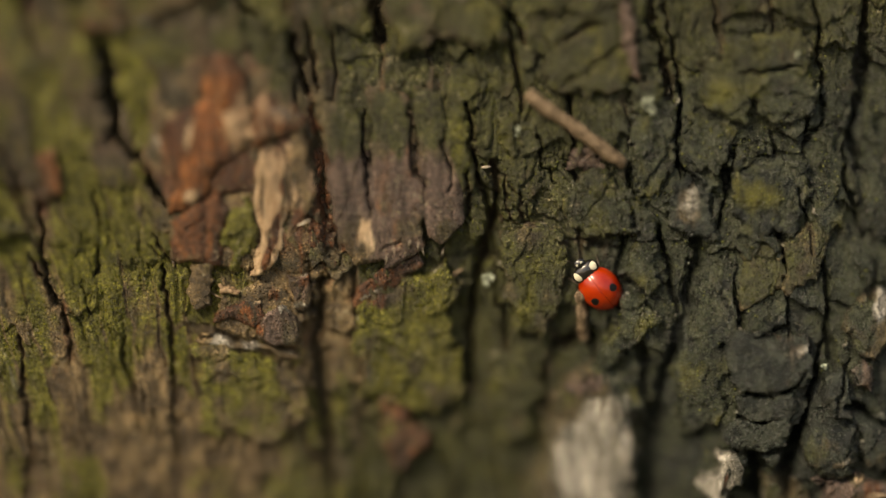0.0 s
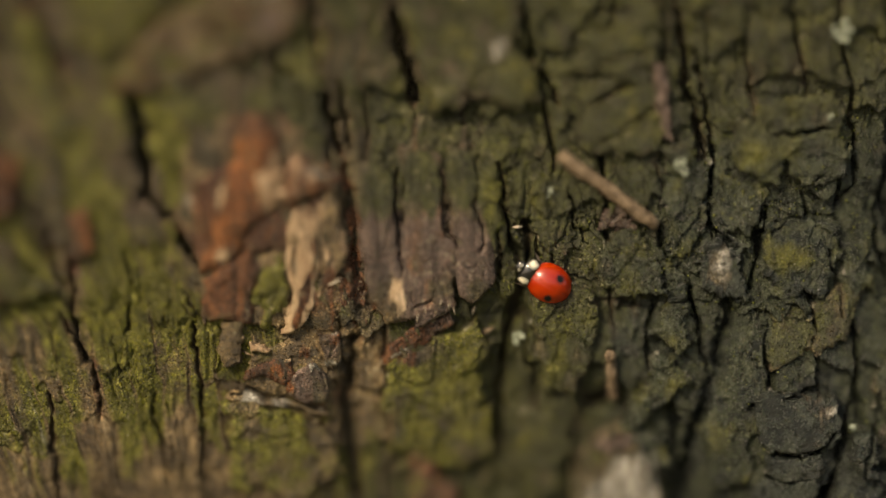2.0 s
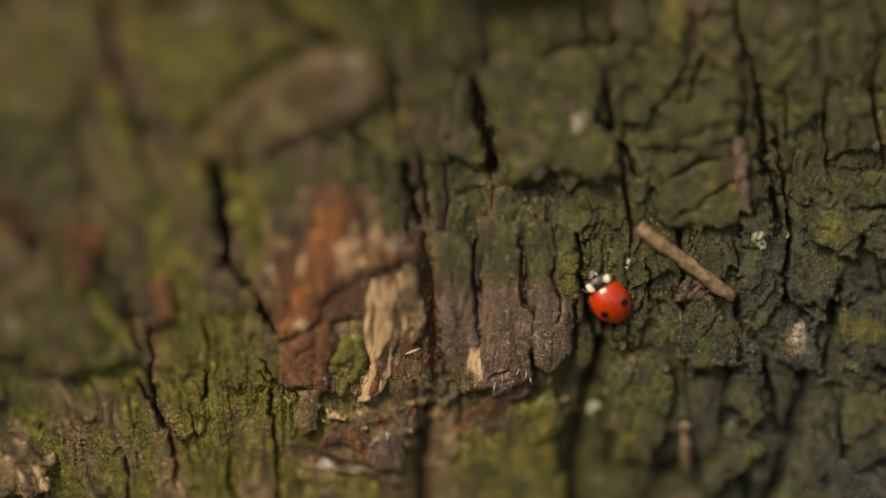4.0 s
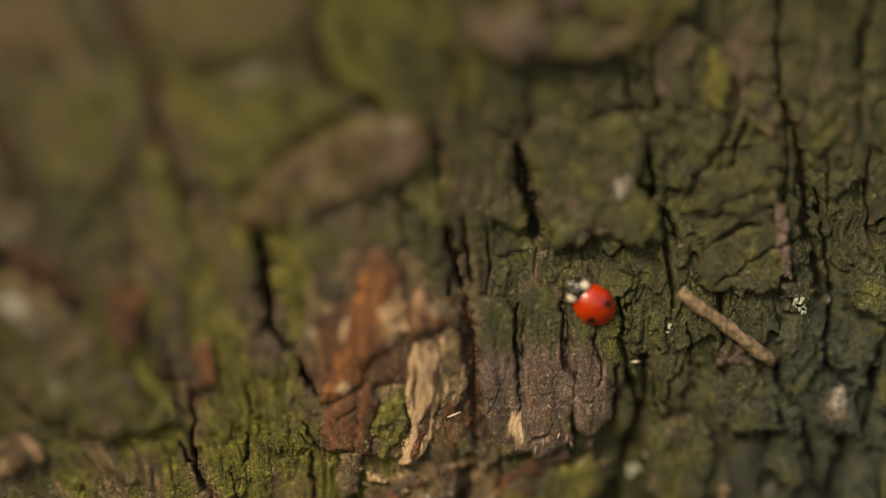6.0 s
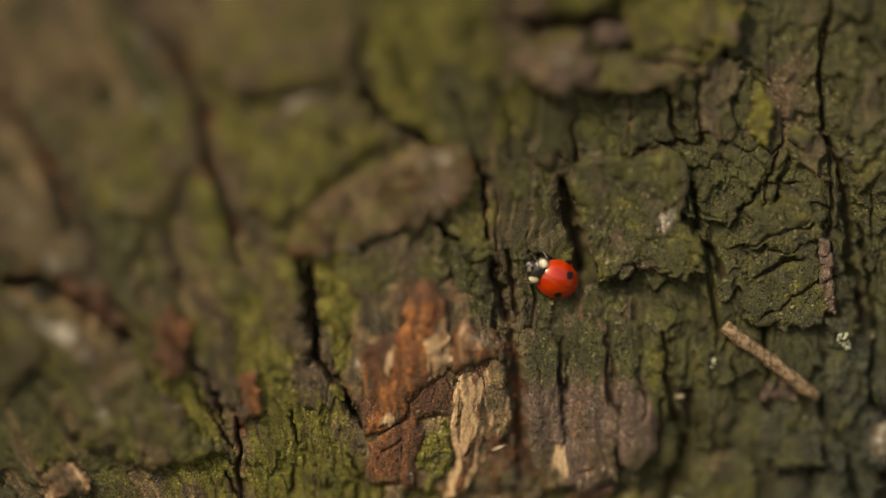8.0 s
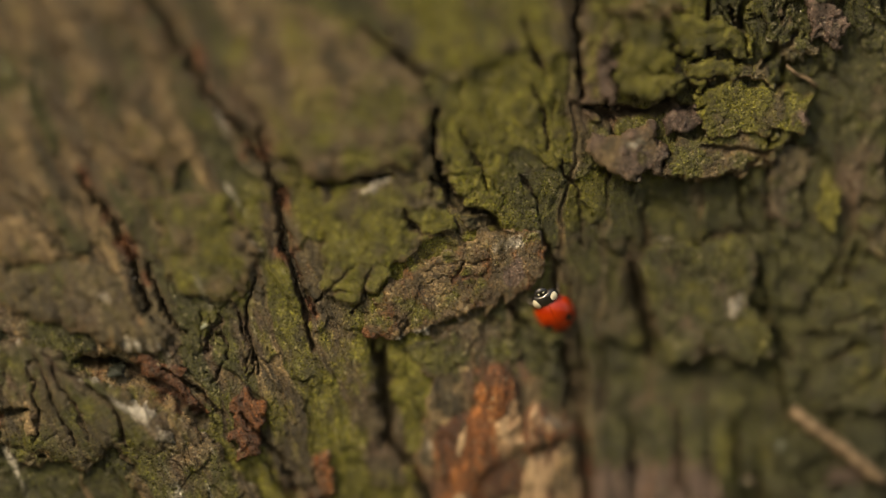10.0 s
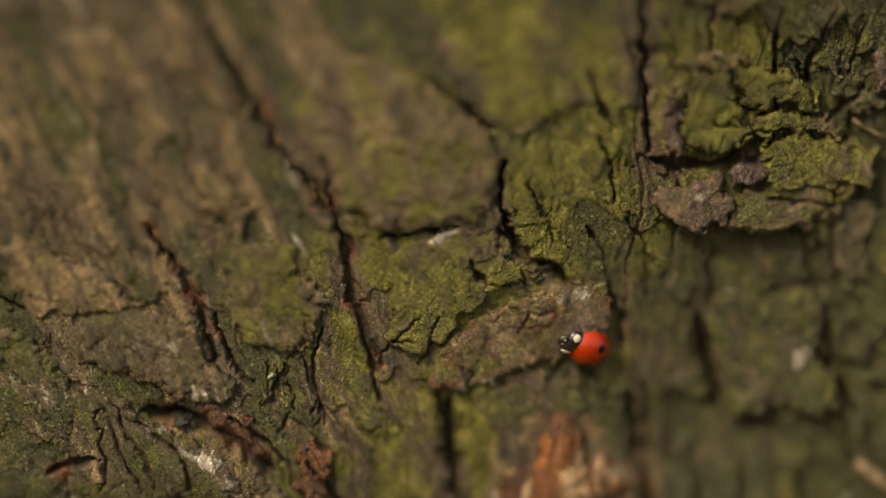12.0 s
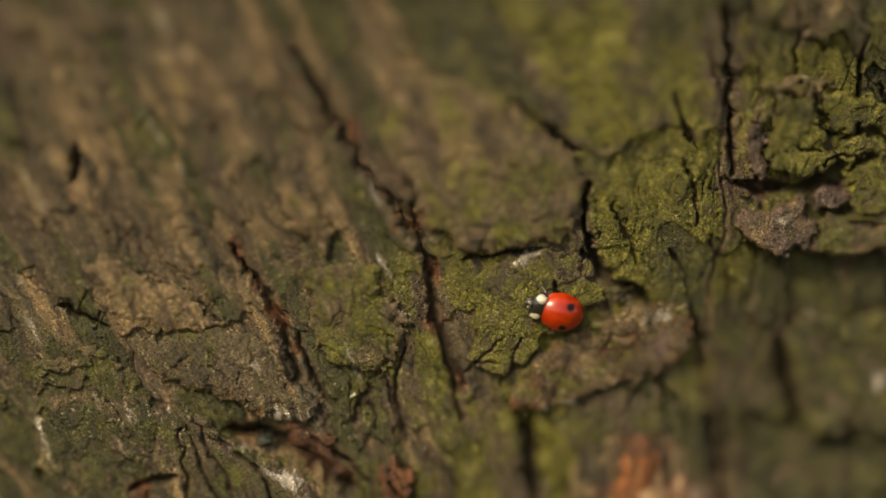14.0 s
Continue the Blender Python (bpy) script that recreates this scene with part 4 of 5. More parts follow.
plate("tan bark scale peeling off with a pale ragged edge", 0.85, (0.02, 0.03), dict(TAN, moss=0.42, lush=0.35, rust=0.4, grey=0.8), (-33.3, 21), (-32.7, 23.2), (-29.7, 27), (-25.5, 28.2), (-22, 30.5), (-16.7, 30.6), (-16, 27.9), (-17.4, 25.2), (-21.5, 22.9), (-26.7, 21.2), (-30.4, 19.5), (-32.5, 20), strata=0.25, furrow=0.1,
      # the plum spot is a dark brown shadow painted on the scale's right end
      spots=(("ash", -19.5, 29.3, 2.2, 1.0, 0, 0.5), ("plum", -19.3, 26.6, 1.2, 1.8, -20, 0.8), ("rust", -33.0, 20.2, 1.2, 0.6, 0, 0.8), ("ash", -25.5, 21.6, 6.0, 0.6, 18, 0.5)))
plate("green mossy bark plate with a pale upper rim", 0.9, (0.0, -0.03), dict(GREEN, lush=0.6, moss=0.7, grey=0.7), (-37.6, 32.7), (-34.8, 34.4), (-29.6, 35.4), (-25.8, 33.1), (-24.1, 30.9), (-29.7, 27.6), (-32.7, 23.7), (-33.7, 23.2), (-36.9, 24.7), furrow=0.1, spots=(("ash", -32.0, 35.0, 3.0, 0.8, 10, 0.5),))
plate("broad tan and green bark plate", 0.8, (-0.02, -0.02), dict(TAN, moss=0.52, lush=0.4), (-46.7, 45.5), (-43.8, 51.3), (-36.7, 52.7), (-31.8, 48.2), (-27.4, 43.1), (-26.8, 41.6), (-28.6, 36.7), (-36.9, 34.8), (-41.1, 36.8), (-43.9, 40.9), edge=0.48, spots=(("pale", -37.5, 36.3, 1.2, 0.8, 0, 0.7), ("lush", -40.0, 45.0, 5.0, 5.0, 0, 0.3)))
plate("", 0.9, (0.0, 0.0), dict(TAN, moss=0.6, lush=0.5), (-53.4, 32.6), (-51.4, 33.7), (-46.2, 32.9), (-42.8, 27.7), (-43.7, 23.4), (-48.4, 23.2), (-51.1, 25.2), edge=0.48)
plate("", 0.9, (0.0, 0.0), dict(TAN, rust=0.3), (-55.5, 40.4), (-52.1, 39.5), (-50.7, 36.4), (-53.5, 35.8))
plate("greyish pale ledge of bark", 0.9, (0.02, 0.0), dict(TAN, moss=0.45, grey=0.45, plum=0.2, lush=0.2), (-67.1, 24.6), (-61.5, 27), (-54.2, 25.7), (-53.8, 23), (-49.8, 20.5), (-52.9, 17.7), (-60.3, 20.1), (-66, 21.5), strata=0.25, edge=0.45, spots=(("ash", -54.0, 18.9, 2.8, 1.0, -20, 0.6), ("ash", -57.5, 23.5, 2.0, 0.8, -10, 0.55),))
plate("fan of furrowed brown and green bark", 1.4, (0.02, 0.03), dict(TAN, moss=0.55, lush=0.3, grey=0.45, plum=0.35), (-66.5, 19), (-64, 19.9), (-59.5, 16.6), (-56.5, 15.4), (-50.6, 12.4), (-49.9, 9.1), (-60.4, 7.1), (-66.4, 8.3), furrow=0.08, drop=0.0, edge=0.4, wood=True)
plate("mossy bark shoulder", 1.2, (0.0, 0.03), dict(TAN, moss=0.7, lush=0.15, grey=0.4), (-77, 19), (-71, 19.5), (-66, 19.6), (-65.4, 14), (-66.2, 8), (-76, 7), furrow=0.12, edge=0.4, spots=(("rust", -66.3, 11.3, 1.6, 0.8, 10, 0.9), ("ash", -68.8, 18.0, 1.8, 1.0, -20, 0.5)))
plate("pale crusted ridge of bark", 1.75, (0.02, 0.02), dict(TAN, moss=0.3, grey=0.6, ash=0.62, plum=0.2), (-60.6, 16.2), (-58, 15.8), (-54.3, 14.6), (-51.7, 13.2), (-50, 11.2), (-49.8, 9.6), (-52.4, 9.6), (-53.7, 11.5), (-56.4, 13.6), (-59.1, 14.9), furrow=0.1, drop=0.0, edge=0.3, ragged=0.6, spots=(("moss", -57.5, 15.2, 1.8, 0.5, -25, 0.9), ("grey", -53.0, 10.6, 0.9, 1.2, 30, 0.6)))
plate("rust brown wall of a deep fissure", 0.3, (0.0, 0.0), dict(WOOD, rust=0.75, grey=0.1), (-53.4, 17.6), (-50.8, 17.8), (-48.6, 15.4), (-46.4, 12.8), (-48, 12), (-50.7, 14), (-52.8, 15.8), drop=0.0, edge=0.3, name="bare_wood", wood=True)
plate("grey chip at the mouth of a hole", 0.9, (0.0, 0.0), dict(TAN, moss=0.3, grey=0.5, slate=0.5), (-56.3, 17.5), (-54.7, 17), (-54.8, 16.2), (-56.5, 15.9), ragged=0.3, edge=0.12)
plate("dark grey slab of bark jutting outwards", 1.9, (0.0, -0.05), dict(TAN, moss=0.15, grey=0.8, plum=0.55), (-13.1, 39.1), (-11.5, 40.1), (-9.2, 40.9), (-6.2, 40.6), (-5.3, 39.2), (-5.7, 36.5), (-7.8, 35.9), (-11.3, 36.4), (-12.4, 37.7), strata=0.3, edge=0.12, furrow=0.1, spots=(("ash", -8.5, 39.3, 1.6, 0.5, 0, 0.5),))
plate("pale green layered bark slab", 1.7, (0.0, -0.04), dict(TAN, moss=0.6, lush=0.4), (-5.7, 38.9), (-2.1, 40.3), (2.2, 39.8), (7.7, 40.6), (5.4, 39.1), (5, 38.1), (2.4, 36.7), (-2.4, 35.5), (-5.6, 35.9), strata=0.35, edge=0.12, furrow=0.08)
plate("dark brown chunk of bark in a gap", 1.9, (0.0, 0.02), dict(PLUM, rust=0.3), (-6.3, 41.5), (-4.5, 42.9), (-2, 42.6), (-2.1, 41.3), (-3.7, 40.2), (-5.9, 39.8), ragged=0.5, edge=0.12)
plate("crusty bark plate covered with moss", 2.0, (0.0, -0.03), dict(TAN, moss=0.7, lush=0.6), (-3.4, 43.9), (-0.3, 45), (4, 45.2), (7.8, 43.9), (8.2, 41.9), (7.5, 40.5), (2.2, 40), (-1.9, 40.6), (-3.1, 42.1), strata=0.35, edge=0.12, furrow=0.1, spots=(("plum", 7.6, 42.0, 1.4, 0.9, 0, 0.9),))
plate("bark plate with bright green moss", 2.0, (0.02, 0.0), dict(GREEN, lush=0.65), (-10.5, 48.6), (-9.3, 50.2), (-6.1, 50.5), (-5.1, 47.9), (-4.3, 44.7), (-5.6, 43.4), (-8.2, 43.1), (-10.1, 43.5), edge=0.15)
plate("dark mossy bark plate", 1.7, (0.0, 0.02), dict(OLIVE, lush=0.5), (-6.1, 50.5), (-4, 51.6), (-0.8, 51.3), (1.6, 48.8), (1.4, 47.5), (-2.1, 47.7), (-4.5, 46.8), (-5.5, 48.4), edge=0.12)
plate("bark plate with bright green moss", 2.2, (0.0, -0.02), dict(GREEN, moss=0.75, grey=0.6, lush=0.55), (-4.8, 46), (-2.1, 47.4), (1.2, 46.9), (4.4, 46.8), (4.6, 44.9), (0.8, 45.2), (-2.9, 44.2), (-4.5, 44.7), strata=0.3, edge=0.12)
plate("", 1.0, (0.0, 0.0), PLUM, (-12.2, 46.7), (-10.9, 47.3), (-10, 44.7), (-10.6, 42.5), (-12, 43.1), edge=0.12)
plate("", 1.2, (0.0, 0.0), dict(TAN, moss=0.45), (-13.3, 51.4), (-9.9, 52), (-4.1, 52.4), (-6.1, 51.1), (-10.3, 50.5), edge=0.15)
plate("cracked grey scale under the bare wood", 0.7, (0.0, -0.02), dict(TAN, moss=0.3, grey=0.8, plum=0.2), (-20.6, -4), (-15.9, -3), (-13, -5.5), (-13.2, -9), (-17.5, -8.6), (-21.4, -7.6), ragged=0.6, edge=0.15, spots=(("rust", -15.0, -4.2, 1.2, 0.8, 0, 0.5),))
plate("small grey block of bark", 1.1, (0.0, 0.02), dict(TAN, moss=0.35, grey=0.9, lush=0.3), (-23.5, -1.6), (-21.1, -1.1), (-21.2, -5.3), (-23.1, -5.9), (-23.6, -3.7), ragged=0.45, edge=0.12, furrow=0.1)
plate("blocky grey brown scale of bark", 1.1, (0.0, 0.0), dict(TAN, moss=0.2, grey=0.7, plum=0.45), (-14.4, -2.4), (-12.2, -2.5), (-11.9, -4.8), (-12.6, -6), (-14.1, -5.3), ragged=0.45, edge=0.12, furrow=0.12, spots=(("ash", -13.3, -5.2, 1.0, 0.35, 0, 0.5), ("rust", -12.8, -2.9, 0.8, 0.5, 0, 0.5)))
plate("dark red brown broken edge under a bark scale", 0.75, (0.0, 0.05), dict(WOOD, rust=0.8, grey=0.1, plum=0.3), (-8.5, -5.3), (-8, -3.7), (-5.4, -1.7), (-2.3, -0.1), (-1.7, -1.5), (-4.3, -3.4), (-5.9, -4.8), (-7.9, -5.9), ragged=0.4, edge=0.12, furrow=0.1, spots=(("ash", -6.8, -4.3, 1.5, 0.25, 33, 0.6), ("orange", -7.0, -5.0, 0.8, 0.4, 30, 0.6)))
plate("", 1.0, (0.0, 0.02), dict(OLIVE, grey=0.75, moss=0.58, lush=0.6), (-22.9, -9.4), (-19, -9.2), (-13.8, -11), (-11.6, -15.1), (-15.8, -18.9), (-22.7, -17.3))
plate("", 1.3, (0.0, 0.03), dict(OLIVE, lush=0.62, moss=0.75), (-7.9, -4.8), (0.9, -0.9), (1.7, -3.2), (1, -8.7), (2.7, -11.5), (2.2, -14.8), (-1, -15.8), (-7.4, -14.1), (-8.2, -9.2), spots=(("rust", -5.5, -4.6, 2.0, 0.9, 28, 0.9),))
plate("reddish brown scar in the bark", 1.3, (0.0, 0.0), dict(WOOD, rust=0.65, grey=0.0, plum=0.3, moss=0.32), (-6, -13.8), (-4.1, -13.6), (-2.5, -16), (-0.3, -17.1), (-0.6, -19.1), (-3.2, -21), (-5, -20.7), (-5.8, -17.4), edge=0.3)
# plum spot: shadow over the ridge's upper end, painted as colour
plate("grey white worn wood ridge", 2.0, (0.0, -0.02), dict(OLIVE, moss=0.55, grey=0.4), (7.6, -25.2), (9.6, -17.4), (11.5, -11.7), (14.6, -10.4), (18.3, -12.3), (18.5, -24.8), edge=0.6, wood=True, spots=(("ash", 14.2, -20.3, 3.9, 7.0, -12, 1.0), ("plum", 13.5, -12.4, 2.2, 1.3, 0, 0.8)))
plate("dark slate coloured slab with a curved lower edge", 1.5, (0.0, 0.03), SLATE, (25.9, -7.3), (29.8, -6.5), (33.5, -7.3), (34.6, -9.5), (34.2, -10.8), (31.6, -12.2), (29.2, -12.6), (26.9, -12.7), (26, -10), drop=0.05, strata=0.3, furrow=0.08, ragged=0.5, edge=0.14, spots=(("ash", 33.0, -8.3, 1.3, 0.6, 10, 0.5),))
plate("dark slate coloured layer of bark", 1.25, (0.0, 0.05), SLATE, (26.9, -12.8), (29.5, -12.7), (32.1, -12.3), (32.8, -13.6), (31.2, -14.8), (28, -15), (26.8, -14.3), drop=0.04, strata=0.3, furrow=0.07, ragged=0.4, edge=0.12)
plate("dark slate coloured layer of bark", 1.2, (0.0, 0.03), SLATE, (26.3, -15), (29.1, -15), (32.2, -14.4), (32.5, -15.7), (31.7, -17.4), (29.4, -18.2), (27, -17.9), (25.9, -16.5), drop=0.04, strata=0.3, furrow=0.08, ragged=0.5, edge=0.12)
plate("rounded dark grey chunk of bark", 1.9, (-0.02, 0.0), dict(SLATE, moss=0.35, plum=0.12, slate=0.75), (33.4, -15.9), (35.4, -15), (38.2, -15.4), (38.8, -18.2), (38, -20), (34.8, -20.5), (33.3, -19), (33.1, -17.4), drop=0.0, furrow=0.12, ragged=0.5, edge=0.5, spots=(("rust", 37.2, -14.6, 1.4, 0.35, -5, 0.6), ("ash", 37.0, -18.6, 1.6, 0.35, 5, 0.5), ("moss", 34.2, -17.5, 0.9, 1.5, 0, 0.6)))
plate("narrow dark slab standing on edge", 1.6, (0.04, 0.0), dict(SLATE, plum=0.2), (35, -10.7), (36.8, -10), (37.8, -12.2), (38.1, -14.5), (35.8, -14.6), (35, -12.7), drop=0.0, furrow=0.08, ragged=0.3, edge=0.12)
plate("reddish brown knob of bark", 1.9, (0.0, 0.0), dict(PLUM, rust=0.35, moss=0.35, plum=0.6), (37.5, -10.3), (38.9, -9.4), (40, -9.9), (39.8, -12.1), (37.8, -12.2), drop=0.0, furrow=0.12, ragged=0.4, edge=0.3, spots=(("pale", 38.6, -7.0, 1.2, 0.4, 0, 0.6),))
plate("pale grey lichen-crusted bark knob", 1.7, (0.0, 0.0), dict(SLATE, moss=0.45, grey=0.2, slate=0.5), (37.1, -5.2), (39.1, -3.3), (41.8, -4.1), (42.5, -7.9), (39.9, -9.5), (37.5, -9.1), drop=0.0, furrow=0.16, spots=(("ash", 40.6, -4.2, 0.7, 2.6, -10, 0.9), ("ash", 38.2, -3.0, 0.6, 1.2, 10, 0.6)))
plate("dark slate coloured bark at the brink of a hole", 1.3, (0.0, 0.0), SLATE, (38.3, -15.2), (42.8, -14.1), (43.6, -19.9), (40.9, -20), (38.9, -19), drop=0.0, furrow=0.12, ragged=0.5)
plate("brown lump of bark with a tan sliver", 1.8, (0.0, 0.0), dict(PLUM, rust=0.3, moss=0.1, slate=0.2), (34.7, -20.8), (36.7, -20.4), (39.9, -20.3), (41.8, -22.1), (42.2, -23.7), (34.7, -23.7), drop=0.0, furrow=0.1, edge=0.4, spots=(("pale", 38.6, -20.4, 0.9, 0.45, 10, 1.0), ("rust", 39.6, -21.8, 1.0, 1.0, 0, 0.7)))
plate("curled pale flake of bark", 2.1, (0.10, 0.0), dict(TAN, moss=-0.2, grey=0.7, ash=0.6, pale=0.2), (23.9, -21.5), (25.1, -20.2), (25.4, -18.4), (26.5, -17.8), (27.5, -18.2), (27.7, -19.8), (27.2, -21.4), (26.4, -23.1), (25.2, -23.1), drop=0.0, edge=0.1, ragged=0.7, strata=0.3, grow=0.1, wood=True, spots=(("rust", 26.2, -20.6, 0.22, 1.6, -12, 0.8), ("plum", 25.2, -18.3, 0.25, 1.2, -10, 0.7)))
plate("tan curled lip of bark", 2.4, (0.12, 0.0), dict(WOOD, rust=0.35, pale=0.55, grey=0.8), (27.2, -18.3), (28.1, -18.5), (28.7, -19.1), (27.8, -19.9), (27.7, -21), (27.1, -20.9), drop=0.0, edge=0.1, ragged=0.3, wood=True, name="bare_wood")
plate("small brown flake at the edge of a hole", 1.6, (0.0, 0.03), dict(WOOD, rust=0.5, grey=0.8), (29.2, -18.3), (31.2, -17.8), (31.4, -18.5), (30.7, -20.1), (30.1, -19.4), drop=0.0, edge=0.1, ragged=0.3, wood=True, name="bare_wood")
plate("mossy dark chip in a hollow", 0.9, (0.0, 0.0), dict(SLATE, moss=0.6, slate=0.4), (29.8, -20.4), (31.1, -20.1), (32.5, -20.9), (33.5, -21), (34.1, -23.1), (29.9, -23.2), drop=0.0, edge=0.2, ragged=0.5)
plate("", 1.2, (0.0, 0.0), dict(TAN, moss=0.6), (-57, 14.9), (-51.9, 15.5), (-47.9, 12.8), (-44.2, 7.5), (-37.9, 1.6), (-44.6, -0.2), (-52.8, 3.1), edge=0.54)
plate("pinkish tan elongated bark scale", 0.6, (0.0, 0.0), dict(TAN, moss=0.25), (-56, 40.7), (-53.2, 40.5), (-49.7, 36.2), (-50.9, 34), (-54.3, 36), edge=0.6, furrow=0.1)
plate("pinkish tan elongated bark scale", 0.6, (0.0, 0.0), dict(TAN, moss=0.2), (-67.6, 52.4), (-64, 52), (-60.8, 46.5), (-61.5, 44.9), (-65.4, 48.3), edge=0.6, furrow=0.1)
plate("grey elongated bark scale", 0.6, (0.0, 0.0), dict(TAN, moss=0.3), (-73.8, 32.3), (-69.7, 32), (-63.4, 29.6), (-59.7, 26.8), (-65.9, 25.8), (-71.6, 28.7), edge=0.6, furrow=0.1)
plate("", 1.3, (0.0, 0.0), OLIVE, (12.6, -13.3), (17.2, -10.2), (19.8, -5.7), (19, -3.7), (16, -4.9), (14.6, -9.3))
plate("", 1.2, (0.0, 0.0), dict(TAN, moss=0.55, lush=0.25), (-76.9, 22.1), (-70.8, 24.5), (-66, 20.4), (-66.9, 13.9), (-72.5, 9.3), (-76.7, 12.4), furrow=0.25)
plate("", 1.0, (0.0, 0.0), OLIVE, (16.9, 1), (19.8, 1.1), (20.3, -2.5), (18.5, -3.7), (16.7, -1.7))
plate("", 1.0, (0.0, 0.0), OLIVE, (34.1, 6.3), (36.2, 7.3), (37.3, 2.6), (35.7, 1.2), (34.4, 3.2))
plate("", 1.0, (0.0, 0.0), dict(OLIVE, slate=0.4, moss=0.6), (30.9, 1.2), (34.1, 3), (36.3, 1.7), (34.6, -2.3), (31.4, -2.8), furrow=0.1)

plate("", 0.7, (0.0, 0.0), dict(OLIVE, moss=0.7), (17, 16), (20.9, 15.5), (21.5, 8.3), (20.8, 6.2), (17.9, 5.1), (16.8, 9.8), furrow=0.3)
plate("reddish brown bare scale under a twig", 0.5, (0.0, 0.0), dict(PLUM, rust=0.45), (11.1, 9.6), (13.7, 9.8), (14.5, 7.8), (11.7, 7.5))
plate("", 0.7, (0.0, 0.0), OLIVE, (22, 13), (26.7, 12.2), (26.7, 10.4), (25.9, 7.8), (23.3, 7.8), (22, 9.3))
plate("", 0.9, (0.0, 0.0), dict(SLATE, moss=0.5, slate=0.7), (38.9, 7.8), (42.6, 9.8), (43.3, 0.4), (39.8, 1.6))
plate("", 0.5, (0.0, 0.0), OLIVE, (4.9, 12.7), (8, 12.8), (9.1, 7.6), (7.6, 2.5), (5.2, 2.2), (4.5, 7.5), furrow=0.3)
plate("", 0.9, (0.0, 0.0), OLIVE, (4.7, -9.8), (9.4, -10.7), (9.1, -17.4), (5.9, -19.6), (4.3, -15.3))
plate("", 0.9, (0.0, 0.0), OLIVE, (21.1, -5.6), (24.7, -4.4), (26.3, -9.5), (25.4, -16), (22, -17.5))
plate("", 0.7, (0.0, 0.0), dict(OLIVE, moss=0.7, slate=0.4), (26.7, 1.2), (30.7, 1.2), (31.2, -3), (27.2, -4.6))
plate("narrow reddish brown flake standing on edge", 1.1, (0.05, 0.0), dict(PLUM, rust=0.4), (15.4, 23.7), (17, 23.2), (17.5, 19), (18, 15.9), (16.9, 15.9), (15.8, 20.5), ragged=0.3)
plate("", 0.8, (0.0, 0.0), GREEN, (8.8, 36.8), (10.8, 36.4), (11.1, 31.8), (9.3, 31.1))
plate("brown bark plate", 0.6, (0.0, 0.0), dict(PLUM, moss=0.5, plum=0.5), (3.8, 39.2), (8, 38.8), (7.7, 32.1), (4.6, 31.7))
plate("", 0.6, (0.0, 0.0), dict(OLIVE, grey=0.5, moss=0.6), (12.9, 32.9), (16.5, 32.1), (16.4, 29), (13.5, 29.2))
plate("", 0.7, (0.0, 0.0), dict(OLIVE, moss=0.7), (17.3, 40.9), (22.2, 40.1), (22.9, 29.2), (19.3, 28), (17.5, 33.7), furrow=0.3)
plate("", 1.0, (0.0, 0.0), dict(OLIVE, moss=0.6, slate=0.3), (2.9, 51.8), (7.2, 50.9), (8.1, 47.2), (4.4, 46.8))
plate("dark plum bark scale", 1.0, (0.0, 0.0), PLUM, (6.3, 52.7), (10.1, 53.2), (10.6, 48.8), (7.4, 48.7))
plate("small chip wedged over a hole", 0.5, (0.0, 0.0), dict(OLIVE, grey=0.5), (-24.4, 32), (-21.6, 32.3), (-21.2, 31), (-23.6, 30.3), ragged=0.3)
plate("", 0.4, (0.0, 0.0), dict(OLIVE, rust=0.3, moss=0.5), (-28.8, 19.5), (-25.2, 21.2), (-21.5, 21.9), (-18.3, 20.3), (-17.6, 17.1), (-22.9, 15.9), (-27.6, 16.6))
plate("narrow brown ridge of bark", 1.4, (0.0, 0.0), dict(PLUM, grey=0.7, plum=0.4), (-64.8, 19), (-63.3, 18.5), (-62.1, 14.8), (-62.2, 10.2), (-63.5, 9.6), (-64.4, 14.1), ragged=0.3)
plate("rust brown stump of broken bark", 1.0, (0.0, 0.0), dict(WOOD, rust=0.7), (-44.9, 14.2), (-43.1, 15.5), (-41.7, 13.8), (-41.7, 8.9), (-44.5, 8.8))
plate("pale tan curled flake of bare wood", 1.2, (0.0, 0.05), dict(WOOD, rust=0.1, pale=0.6, grey=0.8), (-21.1, -3.3), (-19.9, -3.5), (-18.5, -3.8), (-18.9, -4.4), (-20.9, -4.5), ragged=0.35, edge=0.1, wood=True, name="bare_wood", spots=(("orange", -20.0, -4.3, 0.8, 0.3, 0, 0.6),))
plate("rust brown flake with a pale rim", 1.15, (0.0, 0.03), dict(WOOD, rust=0.8, grey=0.3), (-18.9, -4.9), (-16.9, -4.5), (-16.7, -6.3), (-17.3, -7.2), (-19.4, -6.8), (-21.1, -6.8), (-20.9, -6), ragged=0.4, edge=0.1, wood=True, name="bare_wood", spots=(("orange", -18.0, -5.8, 0.9, 0.8, 0, 0.85), ("pale", -17.0, -4.8, 1.0, 0.3, 10, 0.6)))
plate("reddish brown slab with a grey rim", 1.3, (0.02, 0.02), dict(WOOD, rust=0.45, grey=0.5, plum=0.6), (-16.8, -5.9), (-14.7, -5.1), (-13.3, -6.5), (-13.4, -8.9), (-15.7, -9.2), (-17.4, -8), ragged=0.4, edge=0.1, wood=True, name="bare_wood", spots=(("ash", -14.6, -5.3, 1.1, 0.35, -25, 0.8), ("orange", -17.0, -7.6, 0.5, 0.9, 0, 0.8)))
